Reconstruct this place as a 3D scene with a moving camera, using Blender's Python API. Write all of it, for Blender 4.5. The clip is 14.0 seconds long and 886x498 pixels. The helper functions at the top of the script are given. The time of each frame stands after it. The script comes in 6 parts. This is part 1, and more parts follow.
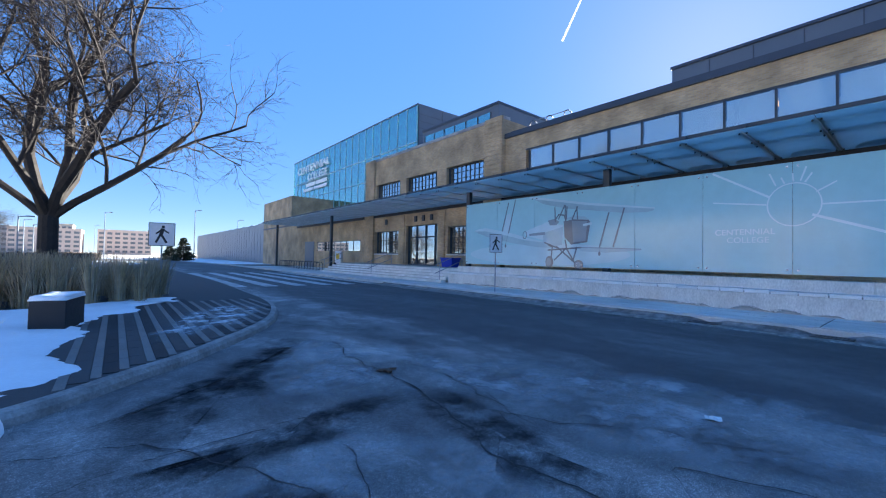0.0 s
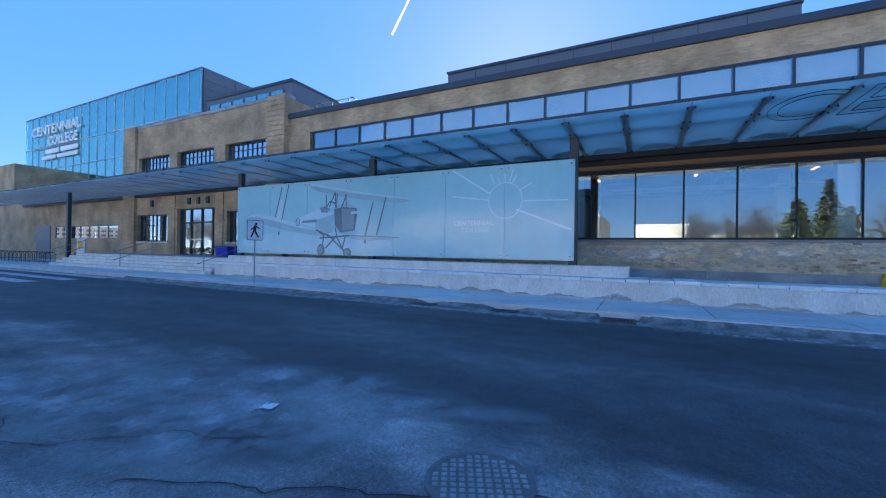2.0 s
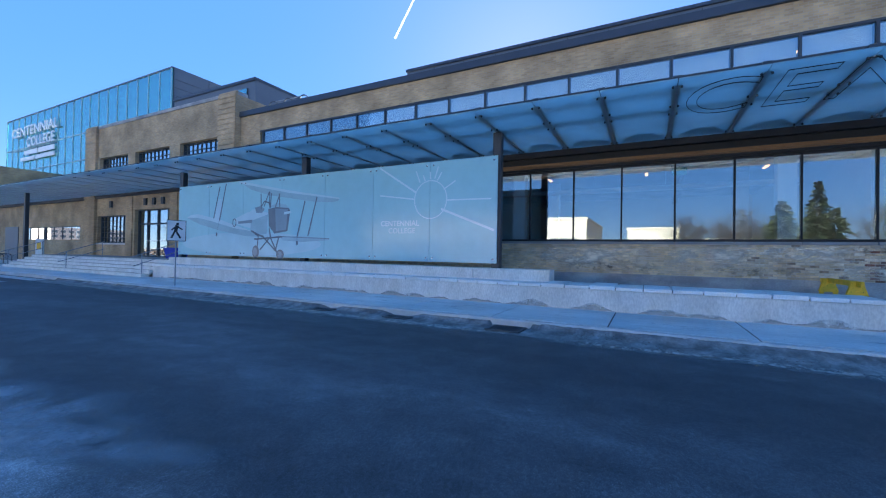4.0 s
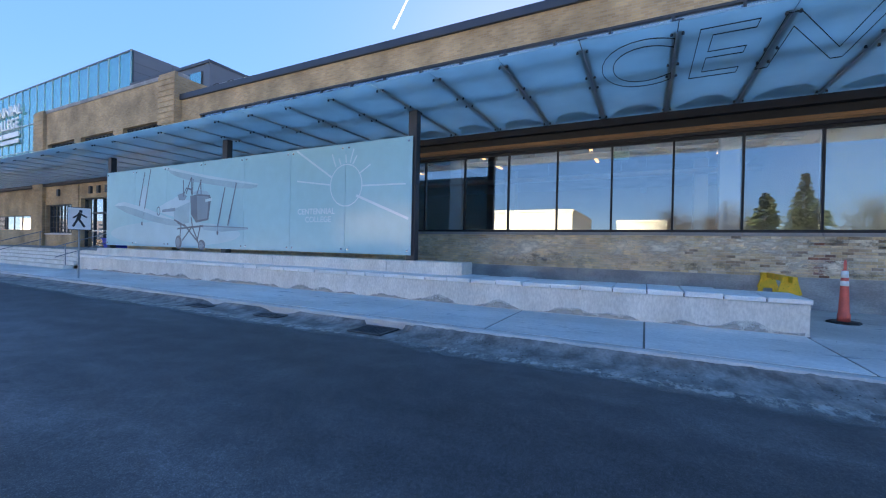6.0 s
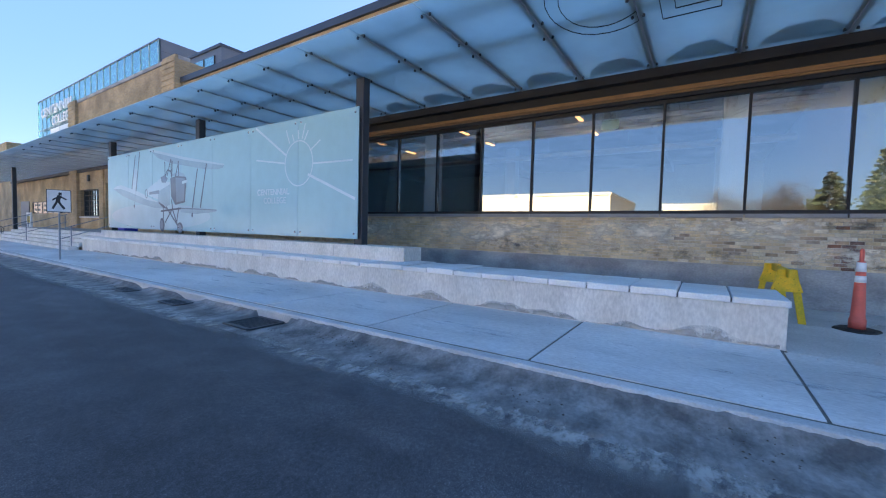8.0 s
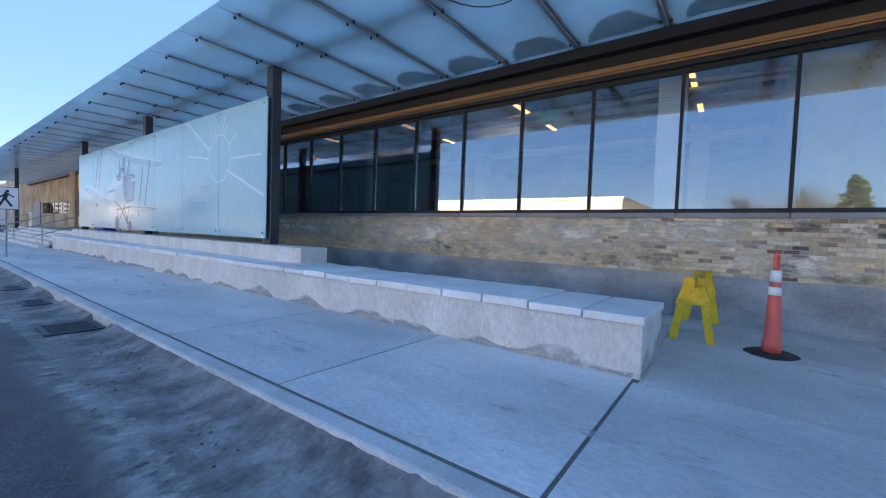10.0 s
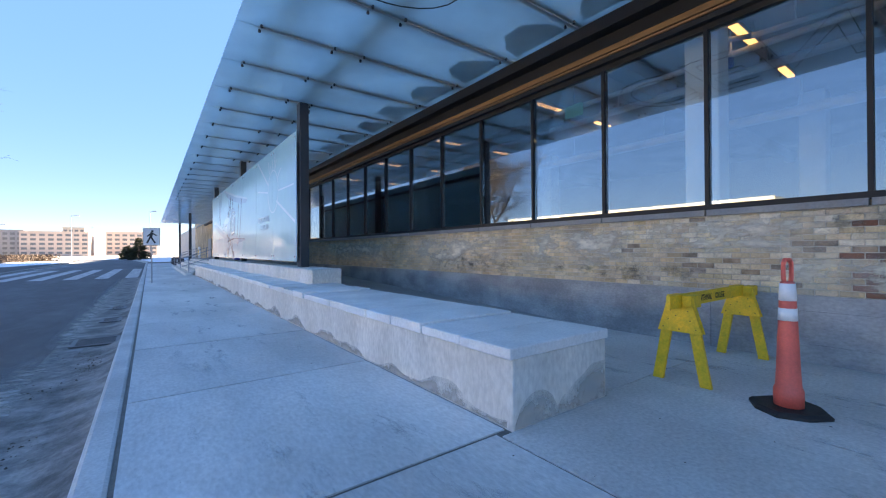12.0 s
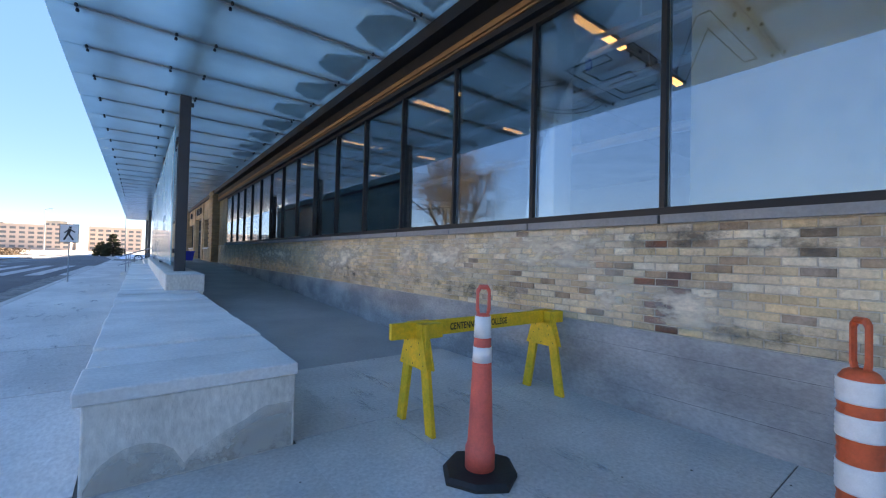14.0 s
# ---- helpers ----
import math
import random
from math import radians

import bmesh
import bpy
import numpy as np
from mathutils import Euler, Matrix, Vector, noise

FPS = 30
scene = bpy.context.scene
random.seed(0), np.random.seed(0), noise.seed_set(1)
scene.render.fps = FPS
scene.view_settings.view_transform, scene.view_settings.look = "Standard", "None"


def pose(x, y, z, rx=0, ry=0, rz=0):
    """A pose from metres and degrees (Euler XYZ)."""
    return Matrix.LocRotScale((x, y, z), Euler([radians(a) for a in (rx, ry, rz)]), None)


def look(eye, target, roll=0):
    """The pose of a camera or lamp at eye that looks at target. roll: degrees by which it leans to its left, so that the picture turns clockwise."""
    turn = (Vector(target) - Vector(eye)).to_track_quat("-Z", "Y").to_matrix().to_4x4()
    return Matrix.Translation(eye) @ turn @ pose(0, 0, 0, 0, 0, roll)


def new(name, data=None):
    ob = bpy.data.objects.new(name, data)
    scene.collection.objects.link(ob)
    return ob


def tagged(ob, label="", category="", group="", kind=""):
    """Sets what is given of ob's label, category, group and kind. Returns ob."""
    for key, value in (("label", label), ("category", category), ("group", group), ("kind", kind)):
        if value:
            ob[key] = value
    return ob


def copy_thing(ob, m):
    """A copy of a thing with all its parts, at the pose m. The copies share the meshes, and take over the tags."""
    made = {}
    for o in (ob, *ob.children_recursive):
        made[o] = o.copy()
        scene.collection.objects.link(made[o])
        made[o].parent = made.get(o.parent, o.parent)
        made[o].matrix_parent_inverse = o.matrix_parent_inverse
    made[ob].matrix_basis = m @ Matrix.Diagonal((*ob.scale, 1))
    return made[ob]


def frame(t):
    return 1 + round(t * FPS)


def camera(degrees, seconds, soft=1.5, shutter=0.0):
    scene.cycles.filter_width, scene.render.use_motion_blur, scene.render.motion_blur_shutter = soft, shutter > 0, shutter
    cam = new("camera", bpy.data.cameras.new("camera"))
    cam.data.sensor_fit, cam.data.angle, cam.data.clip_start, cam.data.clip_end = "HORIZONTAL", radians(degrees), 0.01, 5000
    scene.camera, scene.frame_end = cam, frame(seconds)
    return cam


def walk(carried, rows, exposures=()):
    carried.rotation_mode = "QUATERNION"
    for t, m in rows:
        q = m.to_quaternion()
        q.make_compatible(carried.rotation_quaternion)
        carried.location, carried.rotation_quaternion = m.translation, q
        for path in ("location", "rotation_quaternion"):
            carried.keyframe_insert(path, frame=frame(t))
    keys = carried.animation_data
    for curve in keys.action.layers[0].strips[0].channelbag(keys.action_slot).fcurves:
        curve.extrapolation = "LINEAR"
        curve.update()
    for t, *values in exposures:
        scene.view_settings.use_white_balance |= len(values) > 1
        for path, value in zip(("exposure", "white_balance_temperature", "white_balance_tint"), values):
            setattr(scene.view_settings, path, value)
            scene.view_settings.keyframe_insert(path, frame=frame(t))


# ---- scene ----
cam = camera(95.9, 14.0, soft=1.15)
METRES, EYE, TILT, LEAN, TURN = 18.3, 1.5, 0.0, 0.0, -39.3
ROWS = [
    (0.0, 0.0, 0.0, 0.0, -0.02, 1.31, -1.08),
    (0.5, 0.0327, -0.0001, 0.0007, -9.54, 0.72, -1.55),
    (1.0, 0.0685, -0.0014, 0.0008, -17.77, 0.35, -1.84),
    (1.5, 0.1041, -0.007, 0.0009, -22.63, 0.16, -1.43),
    (2.0, 0.1401, -0.0121, 0.0003, -23.95, 0.14, -0.86),
    (4.5, 0.3212, -0.037, 0.0004, -23.59, 0.65, -1.04),
    (5.0, 0.3536, -0.0377, 0.002, -23.99, 0.42, -0.99),
    (5.5, 0.3934, -0.034, -0.0006, -24.04, 0.15, -1.17),
    (6.0, 0.434, -0.0325, 0.0001, -23.81, -0.47, -1.21),
    (6.5, 0.4687, -0.0275, 0.001, -23.33, -0.89, -0.82),
    (7.0, 0.508, -0.0254, 0.001, -21.07, -1.53, -0.05),
    (7.5, 0.5419, -0.0232, -0.0005, -19.62, -2.63, -0.64),
    (8.0, 0.5771, -0.0218, 0.0005, -17.54, -2.78, -1.46),
    (8.5, 0.6111, -0.0204, 0.0007, -15.34, -3.12, -2.23),
    (9.0, 0.6481, -0.0168, 0.0002, -16.39, -1.89, -2.86),
    (11.5, 0.8244, -0.0094, -0.0023, -2.76, -1.11, 0.2),
    (12.0, 0.8565, -0.001, -0.0021, 2.98, 0.27, 0.37),
    (12.5, 0.8906, 0.0096, -0.0006, 6.1, 0.16, -0.23),
    (13.0, 0.9242, 0.0216, -0.0003, 8.05, 0.14, -0.89),
    (13.5, 0.9579, 0.0331, 0.0012, 10.43, 1.47, -1.14),
    (14.0, 0.99, 0.0388, 0.0035, 1.95, 1.12, -1.41),
]
walk_rows = [(t, pose(0, 0, EYE, TILT, LEAN, TURN) @ pose(METRES * x, METRES * y, METRES * z, 90 + pitch, roll, yaw)) for t, x, y, z, yaw, pitch, roll in ROWS]
walk(cam, walk_rows, [(0.0, 2.52, 6000, 7), (1.5, 2.58, 5750, 5), (5.0, 2.7, 6050, 6), (6.5, 3.0, 7600, 11), (9.0, 3.12, 8100, 13), (11.5, 3.15, 8100, 13), (12.5, 3.1, 7900, 13), (14.0, 3.2, 8500, 13)])

# ---- world, sun ----
SUN_EL, SUN_AZ = 23.0, 74.0  # azimuth clockwise from +y
sun_dir = Vector((math.sin(radians(SUN_AZ)) * math.cos(radians(SUN_EL)), math.cos(radians(SUN_AZ)) * math.cos(radians(SUN_EL)), math.sin(radians(SUN_EL))))
world = bpy.data.worlds.new("sky")
scene.world = world
world.use_nodes = True
wn = world.node_tree
wn.nodes.clear()
sky = wn.nodes.new("ShaderNodeTexSky")
sky.sky_type, sky.sun_disc = "NISHITA", False
sky.sun_elevation, sky.sun_rotation = radians(SUN_EL), radians(SUN_AZ)
sky.altitude, sky.air_density, sky.dust_density, sky.ozone_density = 100, 0.5, 0.05, 4.0
bg = wn.nodes.new("ShaderNodeBackground")
bg.inputs["Strength"].default_value = 0.15
wout = wn.nodes.new("ShaderNodeOutputWorld")
soft = wn.nodes.new("ShaderNodeGamma")
soft.inputs["Gamma"].default_value = 0.22
tone = wn.nodes.new("ShaderNodeHueSaturation")
tone.inputs["Saturation"].default_value = 2.9
tone.inputs["Hue"].default_value = 0.522
wn.links.new(sky.outputs[0], soft.inputs["Color"])
wn.links.new(soft.outputs[0], tone.inputs["Color"])
wn.links.new(tone.outputs[0], bg.inputs["Color"])
wn.links.new(bg.outputs[0], wout.inputs["Surface"])
sun = new("sun", bpy.data.lights.new("sun", "SUN"))
sun.data.energy, sun.data.angle, sun.data.color = 5.0, radians(0.6), (1.0, 0.93, 0.82)
sun.matrix_world = look(sun_dir * 50, (0, 0, 0))


# ---- materials ----
def nodes_of(name):
    m = bpy.data.materials.new(name)
    m.use_nodes = True
    nt = m.node_tree
    nt.nodes.clear()
    return m, nt, nt.nodes.new("ShaderNodeOutputMaterial")


def mat(name, color, rough=0.6, metal=0.0, var=0.25, scale=3.0, fine=60.0, bump=0.15, second=None, spot=None, island="", spread=0.26, spec=0.5, stretch=(1, 1, 1)):
    """A surface with stains at a coarse scale, grain at a fine one, and relief. second: the colour of the stains; island: 'object' or 'island' gives each piece its own shade."""
    m, nt, out = nodes_of(name)
    N, L = nt.nodes.new, nt.links.new
    p = N("ShaderNodeBsdfPrincipled")
    L(p.outputs[0], out.inputs["Surface"])
    p.inputs["Metallic"].default_value = metal
    p.inputs["Specular IOR Level"].default_value = spec
    geo = N("ShaderNodeNewGeometry")
    mp = N("ShaderNodeMapping")
    mp.inputs["Scale"].default_value = stretch
    L(geo.outputs["Position"], mp.inputs["Vector"])
    n1, n2 = N("ShaderNodeTexNoise"), N("ShaderNodeTexNoise")
    for n, s in ((n1, scale), (n2, fine)):
        n.inputs["Scale"].default_value, n.inputs["Detail"].default_value, n.inputs["Roughness"].default_value = s, 5, 0.6
        L(mp.outputs[0], n.inputs["Vector"])
    ramp = N("ShaderNodeValToRGB")
    ramp.color_ramp.elements[0].position, ramp.color_ramp.elements[1].position = 0.38, 0.66
    L(n1.outputs["Fac"], ramp.inputs[0])
    dark = tuple(c * (1 - var) for c in color)
    ramp.color_ramp.elements[0].color = (*(second or dark), 1)
    ramp.color_ramp.elements[1].color = (*color, 1)
    hsv = N("ShaderNodeHueSaturation")
    L(ramp.outputs[0], hsv.inputs["Color"])
    mr = N("ShaderNodeMapRange")
    mr.inputs["From Min"].default_value, mr.inputs["From Max"].default_value = 0.25, 0.75
    mr.inputs["To Min"].default_value, mr.inputs["To Max"].default_value = 1 - var * 0.7, 1 + var * 0.7
    L(n2.outputs["Fac"], mr.inputs["Value"])
    value = mr.outputs[0]
    if island:
        if island == "object":
            rnd = N("ShaderNodeObjectInfo").outputs["Random"]
        else:
            rnd = geo.outputs["Random Per Island"]
        r2 = N("ShaderNodeMapRange")
        r2.inputs["To Min"].default_value, r2.inputs["To Max"].default_value = 1 - spread, 1 + spread
        L(rnd, r2.inputs["Value"])
        mul = N("ShaderNodeMath")
        mul.operation = "MULTIPLY"
        L(value, mul.inputs[0])
        L(r2.outputs[0], mul.inputs[1])
        value = mul.outputs[0]
        r3 = N("ShaderNodeMath")
        r3.operation = "MULTIPLY"
        r3.inputs[1].default_value = 7.31
        L(rnd, r3.inputs[0])
        fr = N("ShaderNodeMath")
        fr.operation = "FRACT"
        L(r3.outputs[0], fr.inputs[0])
        hm = N("ShaderNodeMapRange")
        hm.inputs["To Min"].default_value, hm.inputs["To Max"].default_value = 1 - spread, 1 + spread * 0.6
        L(fr.outputs[0], hm.inputs["Value"])
        L(hm.outputs[0], hsv.inputs["Saturation"])
    L(value, hsv.inputs["Value"])
    L(hsv.outputs[0], p.inputs["Base Color"])
    rr = N("ShaderNodeMapRange")
    rr.inputs["To Min"].default_value, rr.inputs["To Max"].default_value = max(0.02, rough - 0.12), min(1, rough + 0.12)
    L(n1.outputs["Fac"], rr.inputs["Value"])
    L(rr.outputs[0], p.inputs["Roughness"])
    if bump:
        b = N("ShaderNodeBump")
        b.inputs["Strength"].default_value, b.inputs["Distance"].default_value = bump, 0.01
        L(n2.outputs["Fac"], b.inputs["Height"])
        L(b.outputs[0], p.inputs["Normal"])
    return m


def glass_mat(name, tint, base, edge, rough=0.0, gloss=(1, 1, 1)):
    """A pane: what lies behind shows through in the tint; base and edge set the gloss seen head-on and at a slant."""
    m, nt, out = nodes_of(name)
    N, L = nt.nodes.new, nt.links.new
    t, g, mix = N("ShaderNodeBsdfTransparent"), N("ShaderNodeBsdfGlossy"), N("ShaderNodeMixShader")
    t.inputs["Color"].default_value = (*tint, 1)
    g.inputs["Color"].default_value, g.inputs["Roughness"].default_value = (*gloss, 1), rough
    fr = N("ShaderNodeFresnel")
    fr.inputs["IOR"].default_value = 1.5
    mr = N("ShaderNodeMapRange")
    mr.inputs["From Min"].default_value, mr.inputs["From Max"].default_value = 0.04, 0.6
    mr.inputs["To Min"].default_value, mr.inputs["To Max"].default_value = base, edge
    L(fr.outputs[0], mr.inputs["Value"])
    L(mr.outputs[0], mix.inputs[0])
    L(t.outputs[0], mix.inputs[1])
    L(g.outputs[0], mix.inputs[2])
    L(mix.outputs[0], out.inputs["Surface"])
    return m


def glow_mat(name, color, strength):
    m, nt, out = nodes_of(name)
    e = nt.nodes.new("ShaderNodeEmission")
    e.inputs["Color"].default_value, e.inputs["Strength"].default_value = (*color, 1), strength
    nt.links.new(e.outputs[0], out.inputs["Surface"])
    return m


def frosted_mat(name, color, clear, rough=0.12, base=0.07, edge=0.6, scale=0.8):
    """Fritted canopy glass, uneven in tone by patches: part of the light goes straight through, part is scattered."""
    m, nt, out = nodes_of(name)
    N, L = nt.nodes.new, nt.links.new
    tl, tp, gl = N("ShaderNodeBsdfTranslucent"), N("ShaderNodeBsdfTransparent"), N("ShaderNodeBsdfGlossy")
    m1, m2 = N("ShaderNodeMixShader"), N("ShaderNodeMixShader")
    geo, n1, ramp = N("ShaderNodeNewGeometry"), N("ShaderNodeTexNoise"), N("ShaderNodeValToRGB")
    n1.inputs["Scale"].default_value, n1.inputs["Detail"].default_value = scale, 6
    L(geo.outputs["Position"], n1.inputs["Vector"])
    L(n1.outputs["Fac"], ramp.inputs[0])
    ramp.color_ramp.elements[0].position, ramp.color_ramp.elements[1].position = 0.35, 0.7
    ramp.color_ramp.elements[0].color = (*[c * 0.84 for c in color], 1)
    ramp.color_ramp.elements[1].color = (*color, 1)
    L(ramp.outputs[0], tl.inputs["Color"])
    tp.inputs["Color"].default_value = (*color, 1)
    gl.inputs["Roughness"].default_value = rough
    m1.inputs[0].default_value = clear
    L(tl.outputs[0], m1.inputs[1])
    L(tp.outputs[0], m1.inputs[2])
    fr, mr = N("ShaderNodeFresnel"), N("ShaderNodeMapRange")
    mr.inputs["From Min"].default_value, mr.inputs["From Max"].default_value = 0.04, 0.6
    mr.inputs["To Min"].default_value, mr.inputs["To Max"].default_value = base, edge
    L(fr.outputs[0], mr.inputs["Value"])
    L(mr.outputs[0], m2.inputs[0])
    L(m1.outputs[0], m2.inputs[1])
    L(gl.outputs[0], m2.inputs[2])
    L(m2.outputs[0], out.inputs["Surface"])
    return m


CRACK = mat("crack_fill", (0.02, 0.02, 0.022), 0.8)
CONCRETE = mat("pavement_concrete", (0.68, 0.67, 0.65), 0.8, var=0.26, scale=0.8, fine=38, bump=0.35, island="object", spread=0.05, stretch=(1, 0.45, 1))
KERB = mat("kerb_concrete", (0.6, 0.59, 0.57), 0.85, var=0.25, scale=1.3, fine=40, bump=0.3)
# Slabs on the wall side are a tone darker than those at the kerb.
DARKER_CONCRETE = mat("darker_pavement_concrete", (0.62, 0.605, 0.58), 0.85, var=0.3, scale=1.1, fine=34, bump=0.35, second=(0.5, 0.485, 0.465), island="object", spread=0.04)
BENCH = mat("cast_concrete", (0.74, 0.71, 0.66), 0.85, var=0.3, scale=1.8, fine=28, bump=0.45, second=(0.6, 0.57, 0.52), stretch=(1, 1, 0.45))
CAP = mat("cap_concrete", (0.82, 0.81, 0.79), 0.8, var=0.17, scale=1.2, fine=40, bump=0.2, island="object", spread=0.07)
BASE = mat("plinth_concrete", (0.44, 0.435, 0.425), 0.85, var=0.3, scale=1.3, fine=25, bump=0.35, stretch=(1, 0.8, 1.4), second=(0.24, 0.24, 0.242))
RAMP = mat("ramp_concrete", (0.4, 0.4, 0.39), 0.85, var=0.2, scale=0.8, fine=40, bump=0.2)
BRICK = mat("buff_brick", (0.7, 0.555, 0.35), 0.88, var=0.3, scale=2.2, fine=35, bump=0.6, island="object", spread=0.19, second=(0.47, 0.36, 0.24))
BRICK_FAR = mat("buff_brick_joined", (0.7, 0.555, 0.35), 0.88, var=0.3, scale=2.2, fine=35, bump=0.6, island="island", spread=0.19, second=(0.47, 0.36, 0.24))
BRICK_BROWN = mat("brown_brick", (0.46, 0.34, 0.24), 0.88, var=0.3, scale=4, fine=35, bump=0.5, island="object", spread=0.2, second=(0.22, 0.16, 0.11))
BRICK_RED = mat("red_brick", (0.24, 0.115, 0.075), 0.85, var=0.3, scale=8, fine=50, bump=0.5, island="object")
MORTAR = mat("mortar", (0.62, 0.55, 0.45), 0.9, var=0.3, scale=2, fine=40, bump=0.3)
STEEL = mat("dark_painted_steel", (0.035, 0.042, 0.052), 0.45, 0.0, var=0.15, scale=2, fine=80, bump=0.03)
STEEL_GREY = mat("grey_steel", (0.28, 0.31, 0.34), 0.45, 0.3, var=0.15, scale=2, fine=80, bump=0.05)
RIBSTEEL = mat("canopy_rib_steel", (0.48, 0.52, 0.55), 0.4, 0.2, var=0.12, scale=2, fine=60, bump=0.03)
FLASHING = mat("roof_flashing", (0.06, 0.07, 0.09), 0.4, 0.3, var=0.15, scale=1, fine=50, bump=0.03)
CLADDING = mat("metal_cladding", (0.13, 0.15, 0.18), 0.45, 0.3, var=0.12, scale=0.6, fine=30, bump=0.03)
WOOD = mat("stained_timber", (0.3, 0.15, 0.055), 0.55, var=0.4, scale=2, fine=30, bump=0.2, stretch=(1, 0.1, 3))
WINDOW = glass_mat("window_glass", (0.92, 0.95, 0.94), 0.2, 0.9, gloss=(0.86, 0.93, 0.97))
CURTAIN = glass_mat("curtain_wall_glass", (0.7, 1.0, 0.98), 0.42, 0.95, gloss=(0.72, 1.0, 0.96))
WINDOW_ENTRY = glass_mat("entrance_glass", (0.8, 0.86, 0.85), 0.6, 0.97, gloss=(0.9, 0.95, 0.97))
CANOPY = frosted_mat("canopy_glass", (0.87, 0.99, 0.97), 0.16)
MURAL = mat("mural_glass", (0.33, 0.57, 0.63), 0.14, spec=0.4, var=0.06, scale=0.35, fine=3, bump=0.0)
WHITE = mat("white_paint", (0.75, 0.75, 0.74), 0.6, var=0.12, scale=3, fine=40, bump=0.05)
BLACK = mat("black_rubber", (0.018, 0.018, 0.02), 0.6, var=0.3, scale=6, fine=60, bump=0.2)
YELLOW = mat("yellow_paint", (0.92, 0.52, 0.025), 0.55, var=0.25, scale=6, fine=40, bump=0.2, second=(0.68, 0.43, 0.02))
ORANGE = mat("orange_plastic", (0.75, 0.12, 0.04), 0.45, var=0.15, scale=5, fine=60, bump=0.05)
CORAL = mat("faded_orange_plastic", (0.82, 0.14, 0.1), 0.5, var=0.15, scale=5, fine=60, bump=0.05)
SHEET_WHITE = mat("reflective_sheeting", (0.8, 0.8, 0.8), 0.35, var=0.08, scale=20, fine=150, bump=0.1)
BLUE = mat("blue_plastic", (0.01, 0.035, 0.42), 0.45, var=0.15, scale=5)
SNOW = mat("snow", (0.86, 0.88, 0.9), 0.7, var=0.06, scale=2, fine=25, bump=0.4)
BARK = mat("bark", (0.05, 0.04, 0.034), 0.9, var=0.4, scale=4, fine=30, bump=0.6)
STRAW = mat("dry_grass", (0.5, 0.38, 0.22), 0.8, var=0.35, scale=4, fine=30, bump=0.0, island="island")
NEEDLE = mat("conifer_needles", (0.05, 0.065, 0.025), 0.8, var=0.4, scale=2, fine=12, bump=0.0, island="island")
GROUND = mat("winter_ground", (0.6, 0.55, 0.5), 0.9, var=0.2, scale=0.06, fine=0.8, bump=0.0, second=(0.4, 0.35, 0.28))
# Wall colour is lightened to carry the distance haze.
FARWALL = mat("hazed_far_building", (0.56, 0.46, 0.4), 0.85, var=0.12, scale=0.2, fine=2)
FARWHITE = mat("far_white_building", (0.55, 0.49, 0.4), 0.85, var=0.1, scale=0.2, fine=2)
PLASTER = mat("interior_plaster", (0.62, 0.6, 0.56), 0.8, var=0.08, scale=1)
TANWALL = mat("tan_board", (0.5, 0.41, 0.24), 0.8, var=0.12, scale=1.5, fine=8)
CEIL = mat("concrete_ceiling", (0.45, 0.42, 0.39), 0.85, var=0.3, scale=0.8)
CARPET = mat("interior_floor", (0.32, 0.31, 0.3), 0.7, var=0.15, scale=1)
LAMP = glow_mat("lamp_glow", (1.0, 0.5, 0.2), 0.45)
PAVER_L = mat("light_paver", (0.2, 0.19, 0.18), 0.85, var=0.2, scale=2, fine=30, bump=0.3)
PAVER_D = mat("dark_paver", (0.06, 0.06, 0.062), 0.85, var=0.25, scale=2, fine=30, bump=0.3)

GRIT = mat("grit", (0.09, 0.075, 0.06), 0.9, var=0.4, scale=20)
ROADPAINT = mat("road_paint", (0.62, 0.62, 0.6), 0.75, var=0.35, scale=2.5, fine=30, bump=0.2, second=(0.3, 0.3, 0.3))
IRON = mat("cast_iron", (0.34, 0.335, 0.33), 0.6, 0.1, var=0.35, scale=12, fine=80, bump=0.3)
IRON_DARK = mat("darker_iron", (0.17, 0.167, 0.16), 0.7, 0.1, var=0.3, scale=12, fine=80, bump=0.3)
LEAFBROWN = mat("wet_leaves", (0.1, 0.05, 0.025), 0.7, var=0.4, scale=20)
PAVER_K = mat("charcoal_paver", (0.025, 0.025, 0.028), 0.85, var=0.25, scale=2, fine=30, bump=0.3)
GRANITE = mat("dark_granite", (0.012, 0.013, 0.016), 0.55, var=0.3, scale=14, fine=120, bump=0.02)
TWIG = mat("twigs", (0.05, 0.038, 0.032), 0.9, var=0.3, scale=3)
MURAL_WHITE = mat("mural_white_print", (0.6, 0.74, 0.8), 0.14, var=0.06, scale=2, bump=0.0)
MURAL_PALE = mat("mural_pale_print", (0.46, 0.63, 0.7), 0.14, var=0.08, scale=1, bump=0.0)
MURAL_SOFT = mat("mural_soft_grey_print", (0.32, 0.48, 0.56), 0.14, var=0.16, scale=1.2, bump=0.0)
MURAL_MIST = mat("mural_mist_print", (0.41, 0.61, 0.68), 0.14, var=0.08, scale=1.0, bump=0.0)
MURAL_GREY = mat("mural_grey_print", (0.2, 0.27, 0.33), 0.14, var=0.12, scale=1.5, bump=0.0)
MURAL_DARK = mat("mural_dark_print", (0.13, 0.16, 0.2), 0.14, var=0.12, scale=3, bump=0.0)
STUD = mat("steel_stud", (0.75, 0.77, 0.8), 0.25, 0.9, var=0.1, scale=10)
SIGNWHITE = mat("sign_letters", (0.82, 0.83, 0.84), 0.4, var=0.05, scale=3)
INK = mat("stencil_ink", (0.03, 0.028, 0.02), 0.7, var=0.3, scale=20)
